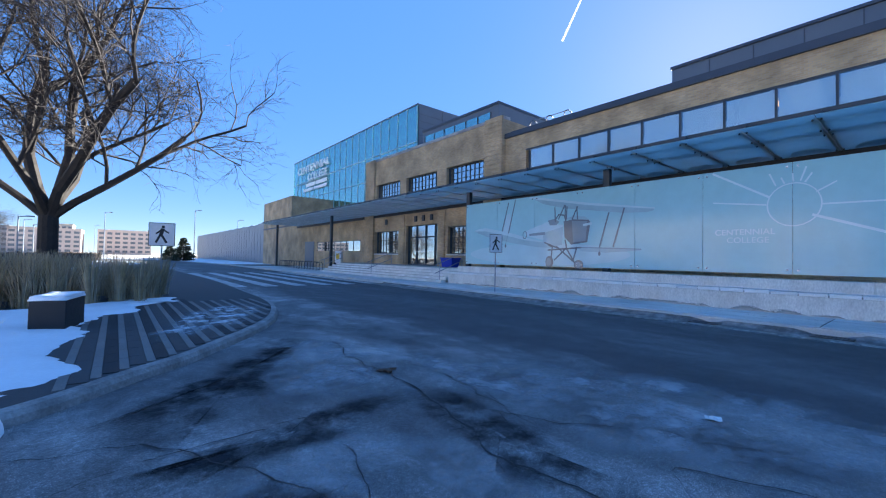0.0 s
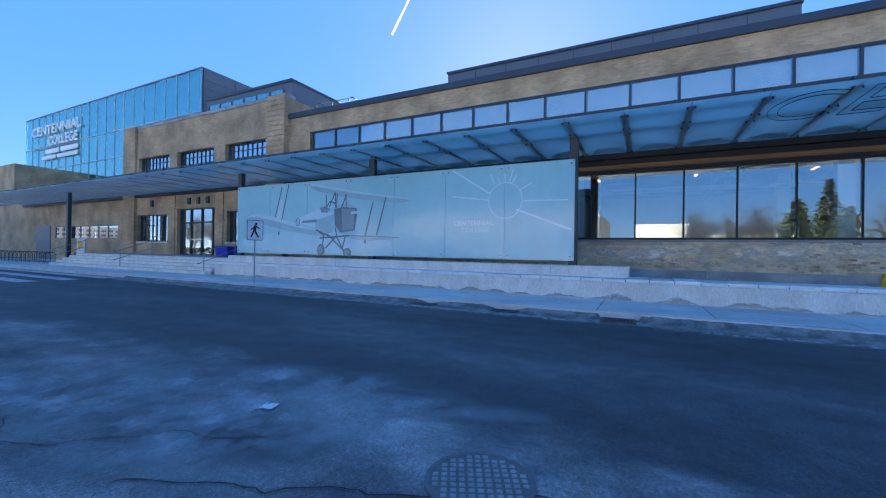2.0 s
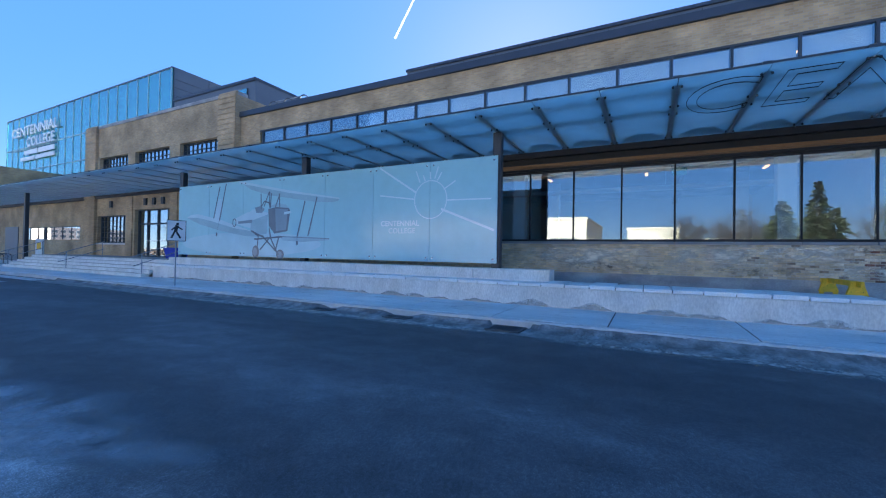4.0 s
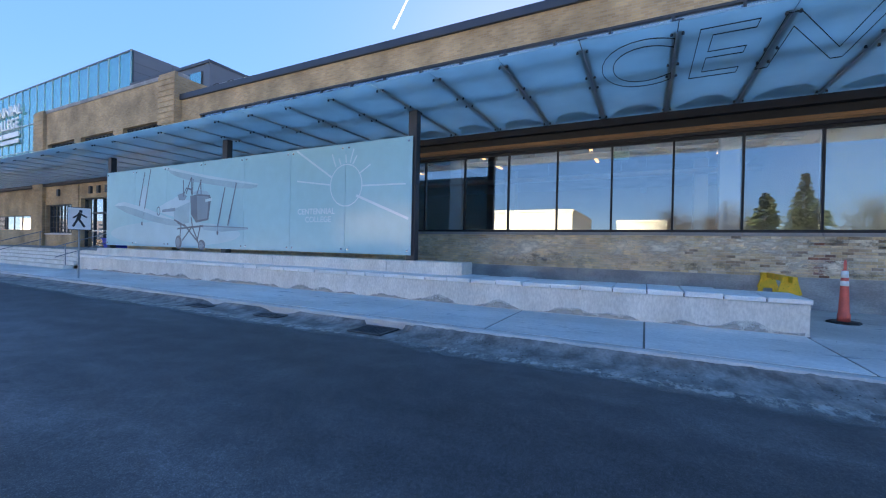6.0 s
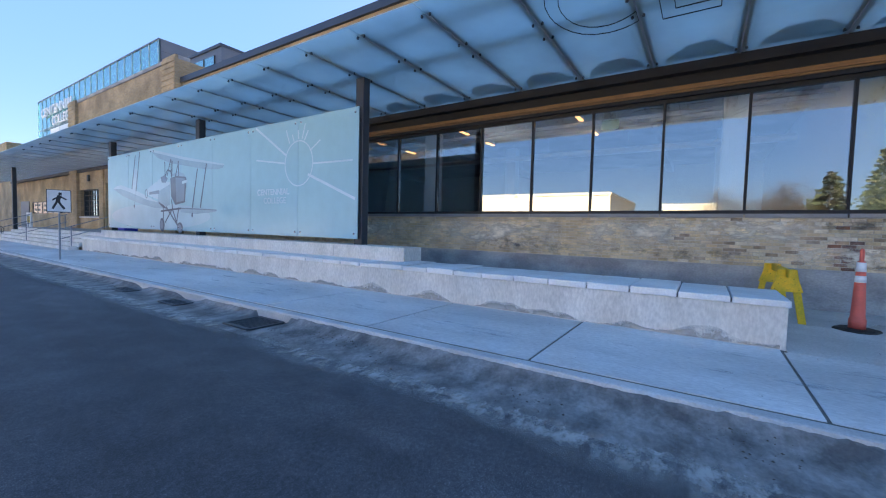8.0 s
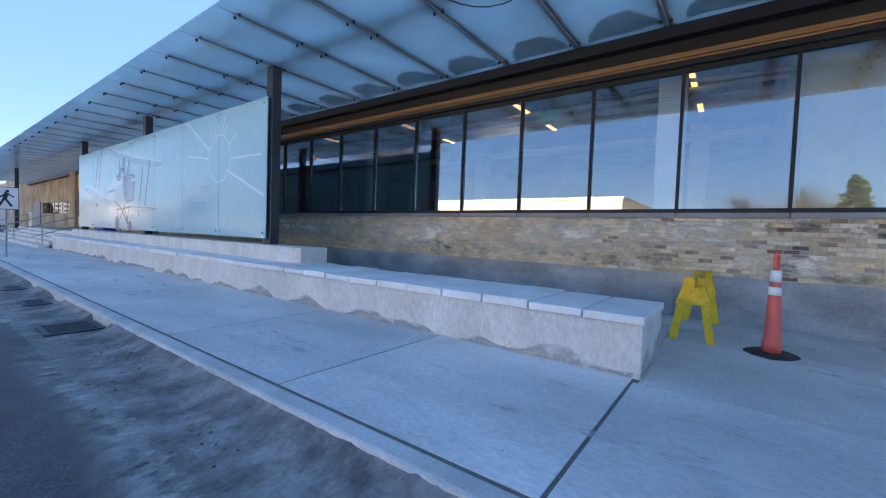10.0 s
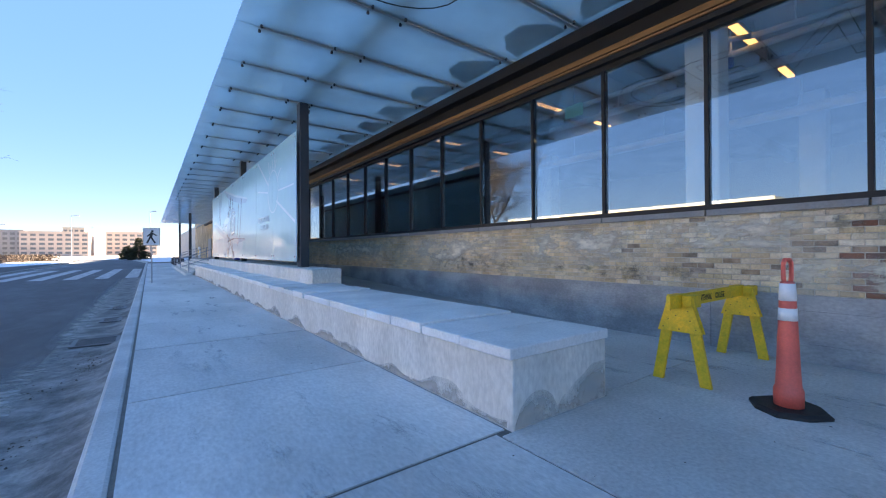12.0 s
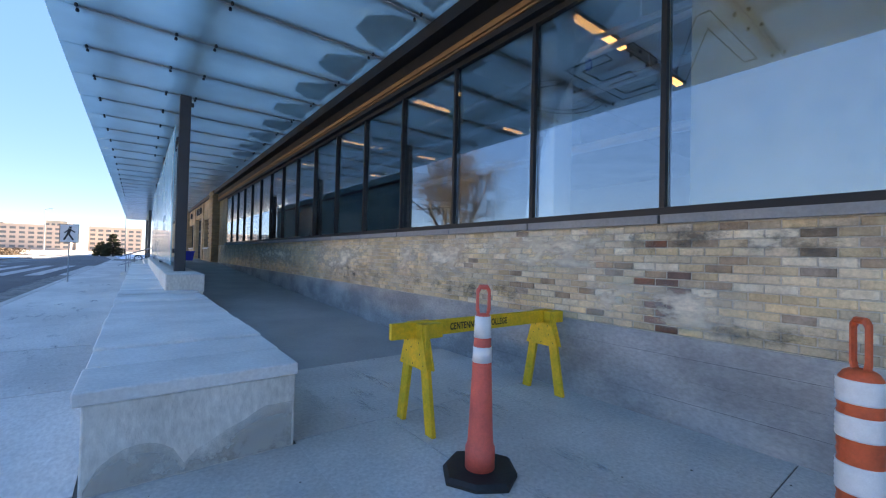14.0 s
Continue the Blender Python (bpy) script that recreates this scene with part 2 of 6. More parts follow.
HEDGE = mat("winter_hedge", (0.1, 0.065, 0.045), 0.9, var=0.4, scale=3, fine=14, bump=0.0, island="island")
SLATE = mat("grey_mesh_cladding", (0.3, 0.32, 0.34), 0.5, 0.3, var=0.2, scale=0.4, fine=4, bump=0.0, stretch=(1, 1, 0.1))
# The trail's sunlit white is put in as glow.
CONTRAIL = glow_mat("contrail_glow", (0.95, 0.97, 1.0), 0.3)
BRICK_PALE = mat("pale_brick", (0.76, 0.68, 0.54), 0.88, var=0.3, scale=5, fine=35, bump=0.5, island="object", spread=0.1, second=(0.6, 0.5, 0.36))
EXITGREEN = glow_mat("exit_green", (0.05, 0.4, 0.25), 0.02)
MULLION = mat("tower_mullion", (0.4, 0.52, 0.56), 0.4, 0.2, var=0.08, scale=2)
BLACKSTEEL = mat("black_painted_steel", (0.014, 0.015, 0.018), 0.5, var=0.2, scale=2, fine=60, bump=0.03, spec=0.3)
# Glass colour is lifted too, for the low contrast of haze.
DARKGLASS = mat("hazed_far_glass", (0.16, 0.18, 0.2), 0.1, var=0.2, scale=0.3, bump=0.0)

def brick_wall_mat(name, a, b, mortar):
    """Running bond seen from afar, weathered in broad stains."""
    m, nt, out = nodes_of(name)
    N, L = nt.nodes.new, nt.links.new
    p = N("ShaderNodeBsdfPrincipled")
    p.inputs["Roughness"].default_value = 0.88
    geo, sep, add, comb = N("ShaderNodeNewGeometry"), N("ShaderNodeSeparateXYZ"), N("ShaderNodeMath"), N("ShaderNodeCombineXYZ")
    L(geo.outputs["Position"], sep.inputs[0])
    L(sep.outputs[0], add.inputs[0])
    L(sep.outputs[1], add.inputs[1])
    L(add.outputs[0], comb.inputs[0])
    L(sep.outputs[2], comb.inputs[1])
    bt = N("ShaderNodeTexBrick")
    L(comb.outputs[0], bt.inputs["Vector"])
    bt.inputs["Color1"].default_value, bt.inputs["Color2"].default_value, bt.inputs["Mortar"].default_value = (*a, 1), (*b, 1), (*mortar, 1)
    bt.inputs["Scale"].default_value, bt.inputs["Mortar Size"].default_value = 1.0, 0.008
    bt.inputs["Brick Width"].default_value, bt.inputs["Row Height"].default_value = 0.215, 0.072
    n1 = N("ShaderNodeTexNoise")
    n1.inputs["Scale"].default_value, n1.inputs["Detail"].default_value = 0.7, 7
    L(geo.outputs["Position"], n1.inputs["Vector"])
    mr = N("ShaderNodeMapRange")
    mr.inputs["From Min"].default_value, mr.inputs["From Max"].default_value = 0.3, 0.7
    mr.inputs["To Min"].default_value, mr.inputs["To Max"].default_value = 0.62, 1.25
    L(n1.outputs["Fac"], mr.inputs["Value"])
    hsv = N("ShaderNodeHueSaturation")
    L(bt.outputs["Color"], hsv.inputs["Color"])
    L(mr.outputs[0], hsv.inputs["Value"])
    L(hsv.outputs[0], p.inputs["Base Color"])
    bp = N("ShaderNodeBump")
    bp.inputs["Strength"].default_value, bp.inputs["Distance"].default_value = 0.5, 0.01
    bp.invert = True
    L(bt.outputs["Fac"], bp.inputs["Height"])
    L(bp.outputs[0], p.inputs["Normal"])
    L(p.outputs[0], out.inputs["Surface"])
    return m


BRICK_WALL = brick_wall_mat("weathered_brick", (0.56, 0.4, 0.22), (0.42, 0.29, 0.16), (0.44, 0.36, 0.27))
ISLAND_KERB = mat("dirty_kerb", (0.36, 0.35, 0.335), 0.9, var=0.4, scale=2.5, fine=30, bump=0.4, second=(0.2, 0.19, 0.18))


def asphalt_mat(name, fresh, worn):
    """Asphalt in three scales: broad worn bands, blotches and pale stone chips; the older surface lies on the side away from the building."""
    m, nt, out = nodes_of(name)
    N, L = nt.nodes.new, nt.links.new
    p = N("ShaderNodeBsdfPrincipled")
    geo = N("ShaderNodeNewGeometry")

    def noise_at(scale, stretch, detail=6, rough=0.62):
        mp, n = N("ShaderNodeMapping"), N("ShaderNodeTexNoise")
        mp.inputs["Scale"].default_value = stretch
        mp.inputs["Rotation"].default_value = (0, 0, radians(-12))
        L(geo.outputs["Position"], mp.inputs["Vector"])
        L(mp.outputs[0], n.inputs["Vector"])
        n.inputs["Scale"].default_value, n.inputs["Detail"].default_value, n.inputs["Roughness"].default_value = scale, detail, rough
        return n.outputs["Fac"]

    def ramp(fac, stops):
        r = N("ShaderNodeValToRGB")
        r.color_ramp.elements[0].position, r.color_ramp.elements[1].position = stops[0][0], stops[-1][0]
        for pos, col in stops[1:-1]:
            r.color_ramp.elements.new(pos).color = (*col, 1)
        r.color_ramp.elements[0].color, r.color_ramp.elements[-1].color = (*stops[0][1], 1), (*stops[-1][1], 1)
        L(fac, r.inputs[0])
        return r.outputs[0]

    def mix(kind, fac, a, b):
        x = N("ShaderNodeMix")
        x.data_type, x.blend_type = "RGBA", kind
        if isinstance(fac, float):
            x.inputs["Factor"].default_value = fac
        else:
            L(fac, x.inputs["Factor"])
        L(a, x.inputs["A"])
        L(b, x.inputs["B"])
        return x.outputs["Result"]

    broad_fresh = ramp(noise_at(0.4, (1, 0.25, 1)), [(0.36, fresh[0]), (0.52, fresh[1]), (0.7, fresh[2])])
    broad_worn = ramp(noise_at(0.6, (1, 0.55, 1), 8, 0.66), [(0.36, worn[0]), (0.5, worn[1]), (0.64, worn[2])])
    sep, mad, zone = N("ShaderNodeSeparateXYZ"), N("ShaderNodeMath"), N("ShaderNodeMapRange")
    L(geo.outputs["Position"], sep.inputs[0])
    mad.operation = "MULTIPLY_ADD"
    L(noise_at(0.5, (1, 0.5, 1), 9, 0.65), mad.inputs[0])
    mad.inputs[1].default_value = 7.0
    L(sep.outputs[0], mad.inputs[2])
    zone.interpolation_type = "SMOOTHSTEP"
    zone.inputs["From Min"].default_value, zone.inputs["From Max"].default_value = 9.4, 7.6
    L(mad.outputs[0], zone.inputs["Value"])
    broad = mix("MIX", zone.outputs[0], broad_fresh, broad_worn)
    blotch = ramp(noise_at(2.3, (1, 0.8, 1), 8, 0.7), [(0.3, (0.5, 0.5, 0.5)), (0.5, (0.9, 0.9, 0.9)), (0.7, (1.5, 1.5, 1.5))])
    fine = noise_at(120, (1, 1, 1), 3)
    chips = ramp(fine, [(0.35, (0.5, 0.5, 0.5)), (0.55, (1, 1, 1)), (0.7, (2.4, 2.4, 2.4))])
    grit = ramp(noise_at(30, (1, 1, 1), 5, 0.75), [(0.34, (0.55, 0.55, 0.55)), (0.5, (0.95, 0.95, 0.95)), (0.66, (1.6, 1.6, 1.6))])
    L(mix("MULTIPLY", 0.85, mix("MULTIPLY", 0.85, mix("MULTIPLY", 0.75, broad, blotch), grit), chips), p.inputs["Base Color"])
    p.inputs["Roughness"].default_value = 0.72
    b = N("ShaderNodeBump")
    b.inputs["Strength"].default_value, b.inputs["Distance"].default_value = 0.6, 0.008
    L(fine, b.inputs["Height"])
    L(b.outputs[0], p.inputs["Normal"])
    L(p.outputs[0], out.inputs["Surface"])
    return m


ASPHALT = asphalt_mat("asphalt", ((0.05, 0.051, 0.054), (0.069, 0.07, 0.073), (0.13, 0.13, 0.133)), ((0.06, 0.06, 0.063), (0.17, 0.168, 0.166), (0.36, 0.355, 0.35)))


def frost_mat(name, color, scale, cover, stretch=(1, 1, 1)):
    """A broken skin of frost or dried salt: open between the flakes."""
    m, nt, out = nodes_of(name)
    N, L = nt.nodes.new, nt.links.new
    d, t, mx = N("ShaderNodeBsdfDiffuse"), N("ShaderNodeBsdfTransparent"), N("ShaderNodeMixShader")
    d.inputs["Color"].default_value = (*color, 1)
    geo, n, r = N("ShaderNodeNewGeometry"), N("ShaderNodeTexNoise"), N("ShaderNodeValToRGB")
    n.inputs["Scale"].default_value, n.inputs["Detail"].default_value, n.inputs["Roughness"].default_value = scale, 8, 0.7
    mp = N("ShaderNodeMapping")
    mp.inputs["Scale"].default_value = stretch
    L(geo.outputs["Position"], mp.inputs["Vector"])
    L(mp.outputs[0], n.inputs["Vector"])
    L(n.outputs["Fac"], r.inputs[0])
    r.color_ramp.elements[0].position, r.color_ramp.elements[1].position = cover, cover + 0.22
    at, mu = N("ShaderNodeAttribute"), N("ShaderNodeMath")
    at.attribute_name, mu.operation = "cover", "MULTIPLY"
    L(at.outputs["Fac"], mu.inputs[0])
    L(r.outputs[0], mu.inputs[1])
    L(mu.outputs[0], mx.inputs[0])
    L(t.outputs[0], mx.inputs[1])
    L(d.outputs[0], mx.inputs[2])
    L(mx.outputs[0], out.inputs["Surface"])
    return m


MUD = mat("dried_mud", (0.31, 0.298, 0.28), 0.95, var=0.35, scale=2.6, fine=22, bump=1.0, second=(0.11, 0.105, 0.1), stretch=(1, 1.2, 1))
GUTTER = frost_mat("gutter_mud", (0.42, 0.4, 0.37), 5.0, 0.38, (0.8, 1.4, 1))
DAMP = frost_mat("damp_film", (0.035, 0.036, 0.04), 1.7, 0.4)
JOINT = mat("joint_dirt", (0.19, 0.175, 0.155), 0.95, var=0.3, scale=8, fine=60, bump=0.4)
SILLSTONE = mat("sill_stone", (0.3, 0.3, 0.3), 0.8, var=0.2, scale=2, fine=30, bump=0.15)
SCUFF = frost_mat("pavement_scuff", (0.64, 0.63, 0.61), 1.3, 0.56, (2.2, 0.6, 1))
FROST = frost_mat("frost_skin", (0.75, 0.78, 0.82), 3.2, 0.45)
WASH = frost_mat("lime_bloom", (0.78, 0.7, 0.57), 2.2, 0.42, (1, 0.7, 1.6))
GRIME = frost_mat("brick_grime", (0.2, 0.16, 0.12), 3.5, 0.48, (1, 0.8, 1.3))
SALT = frost_mat("dried_salt", (0.4, 0.4, 0.41), 1.6, 0.43)
STAIN = frost_mat("damp_stain", (0.48, 0.45, 0.41), 3.5, 0.3)
DEBRIS = frosted_mat("debris_film", (0.62, 0.7, 0.72), 0.2)


# ---- mesh helpers ----
def box(bm, x0, x1, y0, y1, z0, z1):
    v = [bm.verts.new(c) for c in ((x0, y0, z0), (x1, y0, z0), (x1, y1, z0), (x0, y1, z0), (x0, y0, z1), (x1, y0, z1), (x1, y1, z1), (x0, y1, z1))]
    for f in ((3, 2, 1, 0), (4, 5, 6, 7), (0, 1, 5, 4), (1, 2, 6, 5), (2, 3, 7, 6), (3, 0, 4, 7)):
        bm.faces.new([v[i] for i in f])
    return bm


def bevelled(bm, w=0.01, seg=2):
    bmesh.ops.bevel(bm, geom=list(bm.edges), offset=w, segments=seg, affect="EDGES", profile=0.5)
    return bm


def boxed(*dims, bevel=0.0):
    bm = box(bmesh.new(), *dims)
    return bevelled(bm, bevel) if bevel else bm


def tube(bm, a, b, r0, r1=None, n=8, cap=True):
    """A round bar from a to b."""
    a, b = Vector(a), Vector(b)
    r1 = r0 if r1 is None else r1
    d = (b - a).normalized()
    u = d.cross((0, 0, 1) if abs(d.z) < 0.9 else (1, 0, 0)).normalized()
    w = d.cross(u)
    rings = []
    for p, r in ((a, r0), (b, r1)):
        rings.append([bm.verts.new(p + (u * math.cos(2 * math.pi * i / n) + w * math.sin(2 * math.pi * i / n)) * r) for i in range(n)])
    for i in range(n):
        bm.faces.new((rings[0][i], rings[0][(i + 1) % n], rings[1][(i + 1) % n], rings[1][i]))
    if cap:
        bm.faces.new(rings[0][::-1])
        bm.faces.new(rings[1])
    return bm


def lathe(bm, profile, n=24, centre=(0, 0)):
    """A turned body from (radius, height) pairs."""
    rings = [[bm.verts.new((centre[0] + r * math.cos(2 * math.pi * i / n), centre[1] + r * math.sin(2 * math.pi * i / n), z)) for i in range(n)] for r, z in profile]
    for a, b in zip(rings, rings[1:]):
        for i in range(n):
            bm.faces.new((a[i], a[(i + 1) % n], b[(i + 1) % n], b[i]))
    bm.faces.new(rings[0][::-1])
    bm.faces.new(rings[-1])
    return bm


def prism(bm, outline, z0, z1):
    """A plate with the given plan outline."""
    lo, hi = [bm.verts.new((x, y, z0)) for x, y in outline], [bm.verts.new((x, y, z1)) for x, y in outline]
    bm.faces.new(lo[::-1])
    bm.faces.new(hi)
    for i in range(len(lo)):
        j = (i + 1) % len(lo)
        bm.faces.new((lo[i], lo[j], hi[j], hi[i]))
    bmesh.ops.recalc_face_normals(bm, faces=bm.faces)
    return bm


def solid(name, bm, material, smooth=False):
    me = bpy.data.meshes.new(name)
    bm.to_mesh(me)
    bm.free()
    me.materials.append(material)
    if smooth:
        for p in me.polygons:
            p.use_smooth = True
    return new(name, me)


def part(name, bm, material, parent, label="", smooth=False):
    ob = solid(name, bm, material, smooth)
    ob.parent = parent
    if label:
        ob["label"] = label
    return ob


def thing(name, at, label, category, group="", kind=""):
    e = new(name)
    e.matrix_basis = pose(*at) if not isinstance(at, Matrix) else at
    return tagged(e, label, category, group, kind)


def structure(name, bm, material, label="", category=""):
    return tagged(solid(name, bm, material), label, category, "", "structure")


def wall_bm(x0, x1, y0, y1, z0, z1, holes=()):
    """A wall along y with rectangular openings (y0, y1, z0, z1) that go through it."""
    bm = bmesh.new()
    ys = sorted({y0, y1, *[min(max(h[0], y0), y1) for h in holes], *[min(max(h[1], y0), y1) for h in holes]})
    for a, b in zip(ys, ys[1:]):
        mid = (a + b) / 2
        cuts = sorted((max(h[2], z0), min(h[3], z1)) for h in holes if h[0] < mid < h[1])
        z = z0
        for c0, c1 in cuts:
            if c0 > z:
                box(bm, x0, x1, a, b, z, c0)
            z = max(z, c1)
        if z < z1:
            box(bm, x0, x1, a, b, z, z1)
    return bm


FACE = Matrix(((0, 0, -1, 0), (-1, 0, 0, 0), (0, 1, 0, 0), (0, 0, 0, 1)))  # upright writing read by one who looks along +x
SOFFIT = Matrix(((0, -1, 0, 0), (-1, 0, 0, 0), (0, 0, -1, 0), (0, 0, 0, 1)))  # writing read from below


def lettering(name, text, size, m, material, parent=None, depth=0.01, stroke=0.0, align="LEFT", bold=0.0, space=1.0):
    """Words as a mesh, with Blender's own font; stroke > 0 draws the outlines alone."""
    cu = bpy.data.curves.new(name, "FONT")
    cu.body, cu.size, cu.align_x, cu.space_character, cu.resolution_u = text, size, align, space, 6
    if stroke:
        cu.fill_mode, cu.bevel_depth, cu.bevel_resolution = "NONE", stroke, 0
    else:
        cu.extrude, cu.offset = depth / 2, bold
    tmp = bpy.data.objects.new(name, cu)
    me = bpy.data.meshes.new_from_object(tmp)
    bpy.data.objects.remove(tmp)
    me.materials.clear()
    me.materials.append(material)
    ob = new(name, me)
    if parent:
        ob.parent = parent
    ob.matrix_basis = m
    return ob



# ---- ground ----
structure("ground", prism(bmesh.new(), [(-900, -900), (900, -900), (900, 900), (-900, 900)], -0.3, -0.03), GROUND, "flat winter ground with snow and dry grass patches", "ground")
structure("road", prism(bmesh.new(), [(-7, -120), (11.75, -120), (11.75, 60), (9, 95), (-40, 130), (-40, 118), (-6, 105), (2.6, 80), (3.2, 22), (-7, 22)], -0.2, 0.0), ASPHALT, "dark grey asphalt road with worn patches", "road")
structure("kerb", bevelled(box(bmesh.new(), 11.75, 11.935, -40, 60, -0.1, 0.148), 0.03), KERB, "pale concrete kerb along the pavement", "kerb")
pave = thing("pavement", (0, 0, 0), "pale concrete pavement of large cast slabs", "pavement", "", "structure")
part("bed", boxed(11.93, 18.3, -40, 60, -0.2, 0.14), JOINT, pave)

# ---- low concrete wall with cap slabs, and the plinth of the mural ----
Z0 = 0.15
bench = thing("low_wall", (0, 0, 0), "low cast concrete seat wall with stained sides beside the pavement", "seat wall")
part("body", boxed(14.24, 15.43, -7.9, 16.94, 0.1, 0.67, bevel=0.012), BENCH, bench)
plinth = thing("mural_plinth", (0, 0, 0), "long pale concrete plinth under the glass mural", "plinth")
part("body", boxed(14.95, 15.56, -1.39, 16.9, 0.55, 1.07, bevel=0.012), BENCH, plinth)

# ---- ramp, landing and entrance steps ----
bm = bmesh.new()
v = [bm.verts.new(c) for c in ((15.44, -6, 0.152), (18.28, -6, 0.152), (18.28, 16.5, 0.9), (15.44, 16.5, 0.9), (15.44, -6, -0.1), (18.28, -6, -0.1), (18.28, 16.5, -0.1), (15.44, 16.5, -0.1))]
for f in ((0, 1, 2, 3), (0, 4, 5, 1), (1, 5, 6, 2), (2, 6, 7, 3), (3, 7, 4, 0)):
    bm.faces.new([v[i] for i in f])
structure("ramp", bm, RAMP, "grey concrete ramp rising along the brick wall", "ramp")
structure("landing", boxed(15.5, 18.1, 16.5, 34.0, 0.0, 0.92), RAMP, "concrete landing before the entrance", "landing")
steps = thing("entrance_steps", (0, 0, 0), "wide pale concrete steps up to the entrance", "steps", "", "structure")
for i in range(5):
    part("step", boxed(13.75 + 0.35 * i, 15.5, 16.95, 33.5, 0.1, 0.15 + 0.154 * (i + 1), bevel=0.01), BENCH, steps)

# ---- main wing ----
MULL = [0.08 - 1.55 * k for k in range(-9, 13)]  # mullion places along y
WY0, WY1 = -18.5, 14.0
structure("wall_east", wall_bm(18.32, 18.62, -40, 16.6, -0.1, 8.88, [(WY0, WY1, 1.98, 4.56), (-19, 14.9, 6.3, 7.95)]), BRICK_WALL, "weathered buff brick wall of the long wing", "wall")
wbase = thing("wall_base", (0, 0, 0), "stained grey board-marked concrete base of the brick wall", "wall base", "", "structure")
for z0, z1, dx in ((-0.1, 0.36, 0.0), (0.36, 0.55, 0.002), (0.55, 0.74, -0.001), (0.74, 0.92, 0.0015)):
    for k in range(14):
        part("cast_lift", bevelled(box(bmesh.new(), 18.24 + dx + random.uniform(-0.001, 0.001), 18.33, -40 + 4.035 * k, -35.97 + 4.035 * k, z0, z1), 0.002, 1), BASE, wbase)
part("bedding", boxed(18.255, 18.32, -40, 16.4, 0.92, 0.926), MORTAR, wbase)
structure("roof_entrance", boxed(18.7, 44, 16.8, 33.5, 8.8, 9.0), FLASHING, "flat roof of the entrance block", "roof")
structure("roof", boxed(18.64, 50, -40, 16.5, 8.8, 8.9), FLASHING, "flat roof of the long wing", "roof")
structure("parapet_flashing", boxed(18.2, 18.7, -40, 16.5, 8.88, 9.16), FLASHING, "dark metal flashing on the parapet", "flashing")
structure("parapet_upstand", boxed(18.75, 18.95, -40, 16.5, 8.88, 9.42), FLASHING, "second dark metal upstand behind the parapet", "flashing")
win = thing("window_1", (0, 0, 0), "long ribbon window with dark metal mullions", "window", "", "structure")
for k in range(22):
    a = 14.03 - 1.55 * k
    if a - 1.55 > WY0 - 1:
        part("window_sill", boxed(18.235, 18.36, a - 1.538, a - 0.012, 1.915, 1.995), SILLSTONE, win)
part("bottom_rail", boxed(18.3, 18.42, WY0, WY1, 1.98, 2.07), BLACKSTEEL, win)
part("top_rail", boxed(18.3, 18.42, WY0, WY1, 4.48, 4.56), BLACKSTEEL, win)
for y in MULL:
    if WY0 < y < WY1:
        part("mullion", boxed(18.29, 18.42, y - 0.024, y + 0.024, 2.07, 4.48), BLACKSTEEL, win)
edges = [WY0] + sorted(y for y in MULL if WY0 < y < WY1) + [WY1]
for a, b in zip(edges, edges[1:]):
    part("pane", boxed(18.34, 18.352, a + 0.03, b - 0.03, 2.07, 4.48), WINDOW, win).visible_shadow = False
clere = thing("window_2", (0, 0, 0), "upper ribbon of clerestory windows in dark frames", "window", "", "structure")
part("top_rail", boxed(18.28, 18.4, -19, 14.9, 7.87, 7.95), STEEL, clere)
part("bottom_rail", boxed(18.28, 18.4, -19, 14.9, 6.3, 6.38), STEEL, clere)
cl = [13.07 + 1.58 - 1.59 * k for k in range(0, 22)]
for y in cl:
    part("mullion", boxed(18.28, 18.4, y - 0.035, y + 0.035, 6.38, 7.87), STEEL, clere)
for a, b in zip(cl, cl[1:]):
    part("pane", boxed(18.33, 18.342, b + 0.035, a - 0.035, 6.38, 7.87), WINDOW, clere).visible_shadow = False
    part("roller_blind", boxed(18.44, 18.446, b + 0.06, a - 0.06, 6.55 + random.uniform(0, 0.12), 7.86), WHITE, clere, "pale roller blind drawn behind the pane")

# ---- interior of the wing ----
structure("floor_inside", boxed(18.62, 40, -40, 16.4, 0.5, 0.9), CARPET, "dark interior floor", "floor")
structure("ceiling", boxed(18.62, 40, -40, 16.4, 5.3, 5.5), CEIL, "dark exposed concrete ceiling", "ceiling")
structure("wall_inside_back", boxed(33, 33.2, -40, 16.4, 0.9, 5.3), PLASTER, "pale interior back wall", "wall")
structure("wall_inside_north", boxed(18.7, 33, 16.2, 16.4, 0.9, 5.3), PLASTER, "pale interior end wall", "wall")
structure("wall_inside_south", boxed(18.9, 33, -9.45, -9.3, 0.9, 5.3), PLASTER, "pale interior partition", "wall")
structure("wall_inside_board", boxed(18.64, 18.7, -18.6, -9.32, 0.9, 5.3), TANWALL, "tan board standing close behind the glass", "wall")
structure("wall_upper_back", boxed(24, 24.2, -40, 16.4, 5.5, 8.9), PLASTER, "pale upper interior wall", "wall")

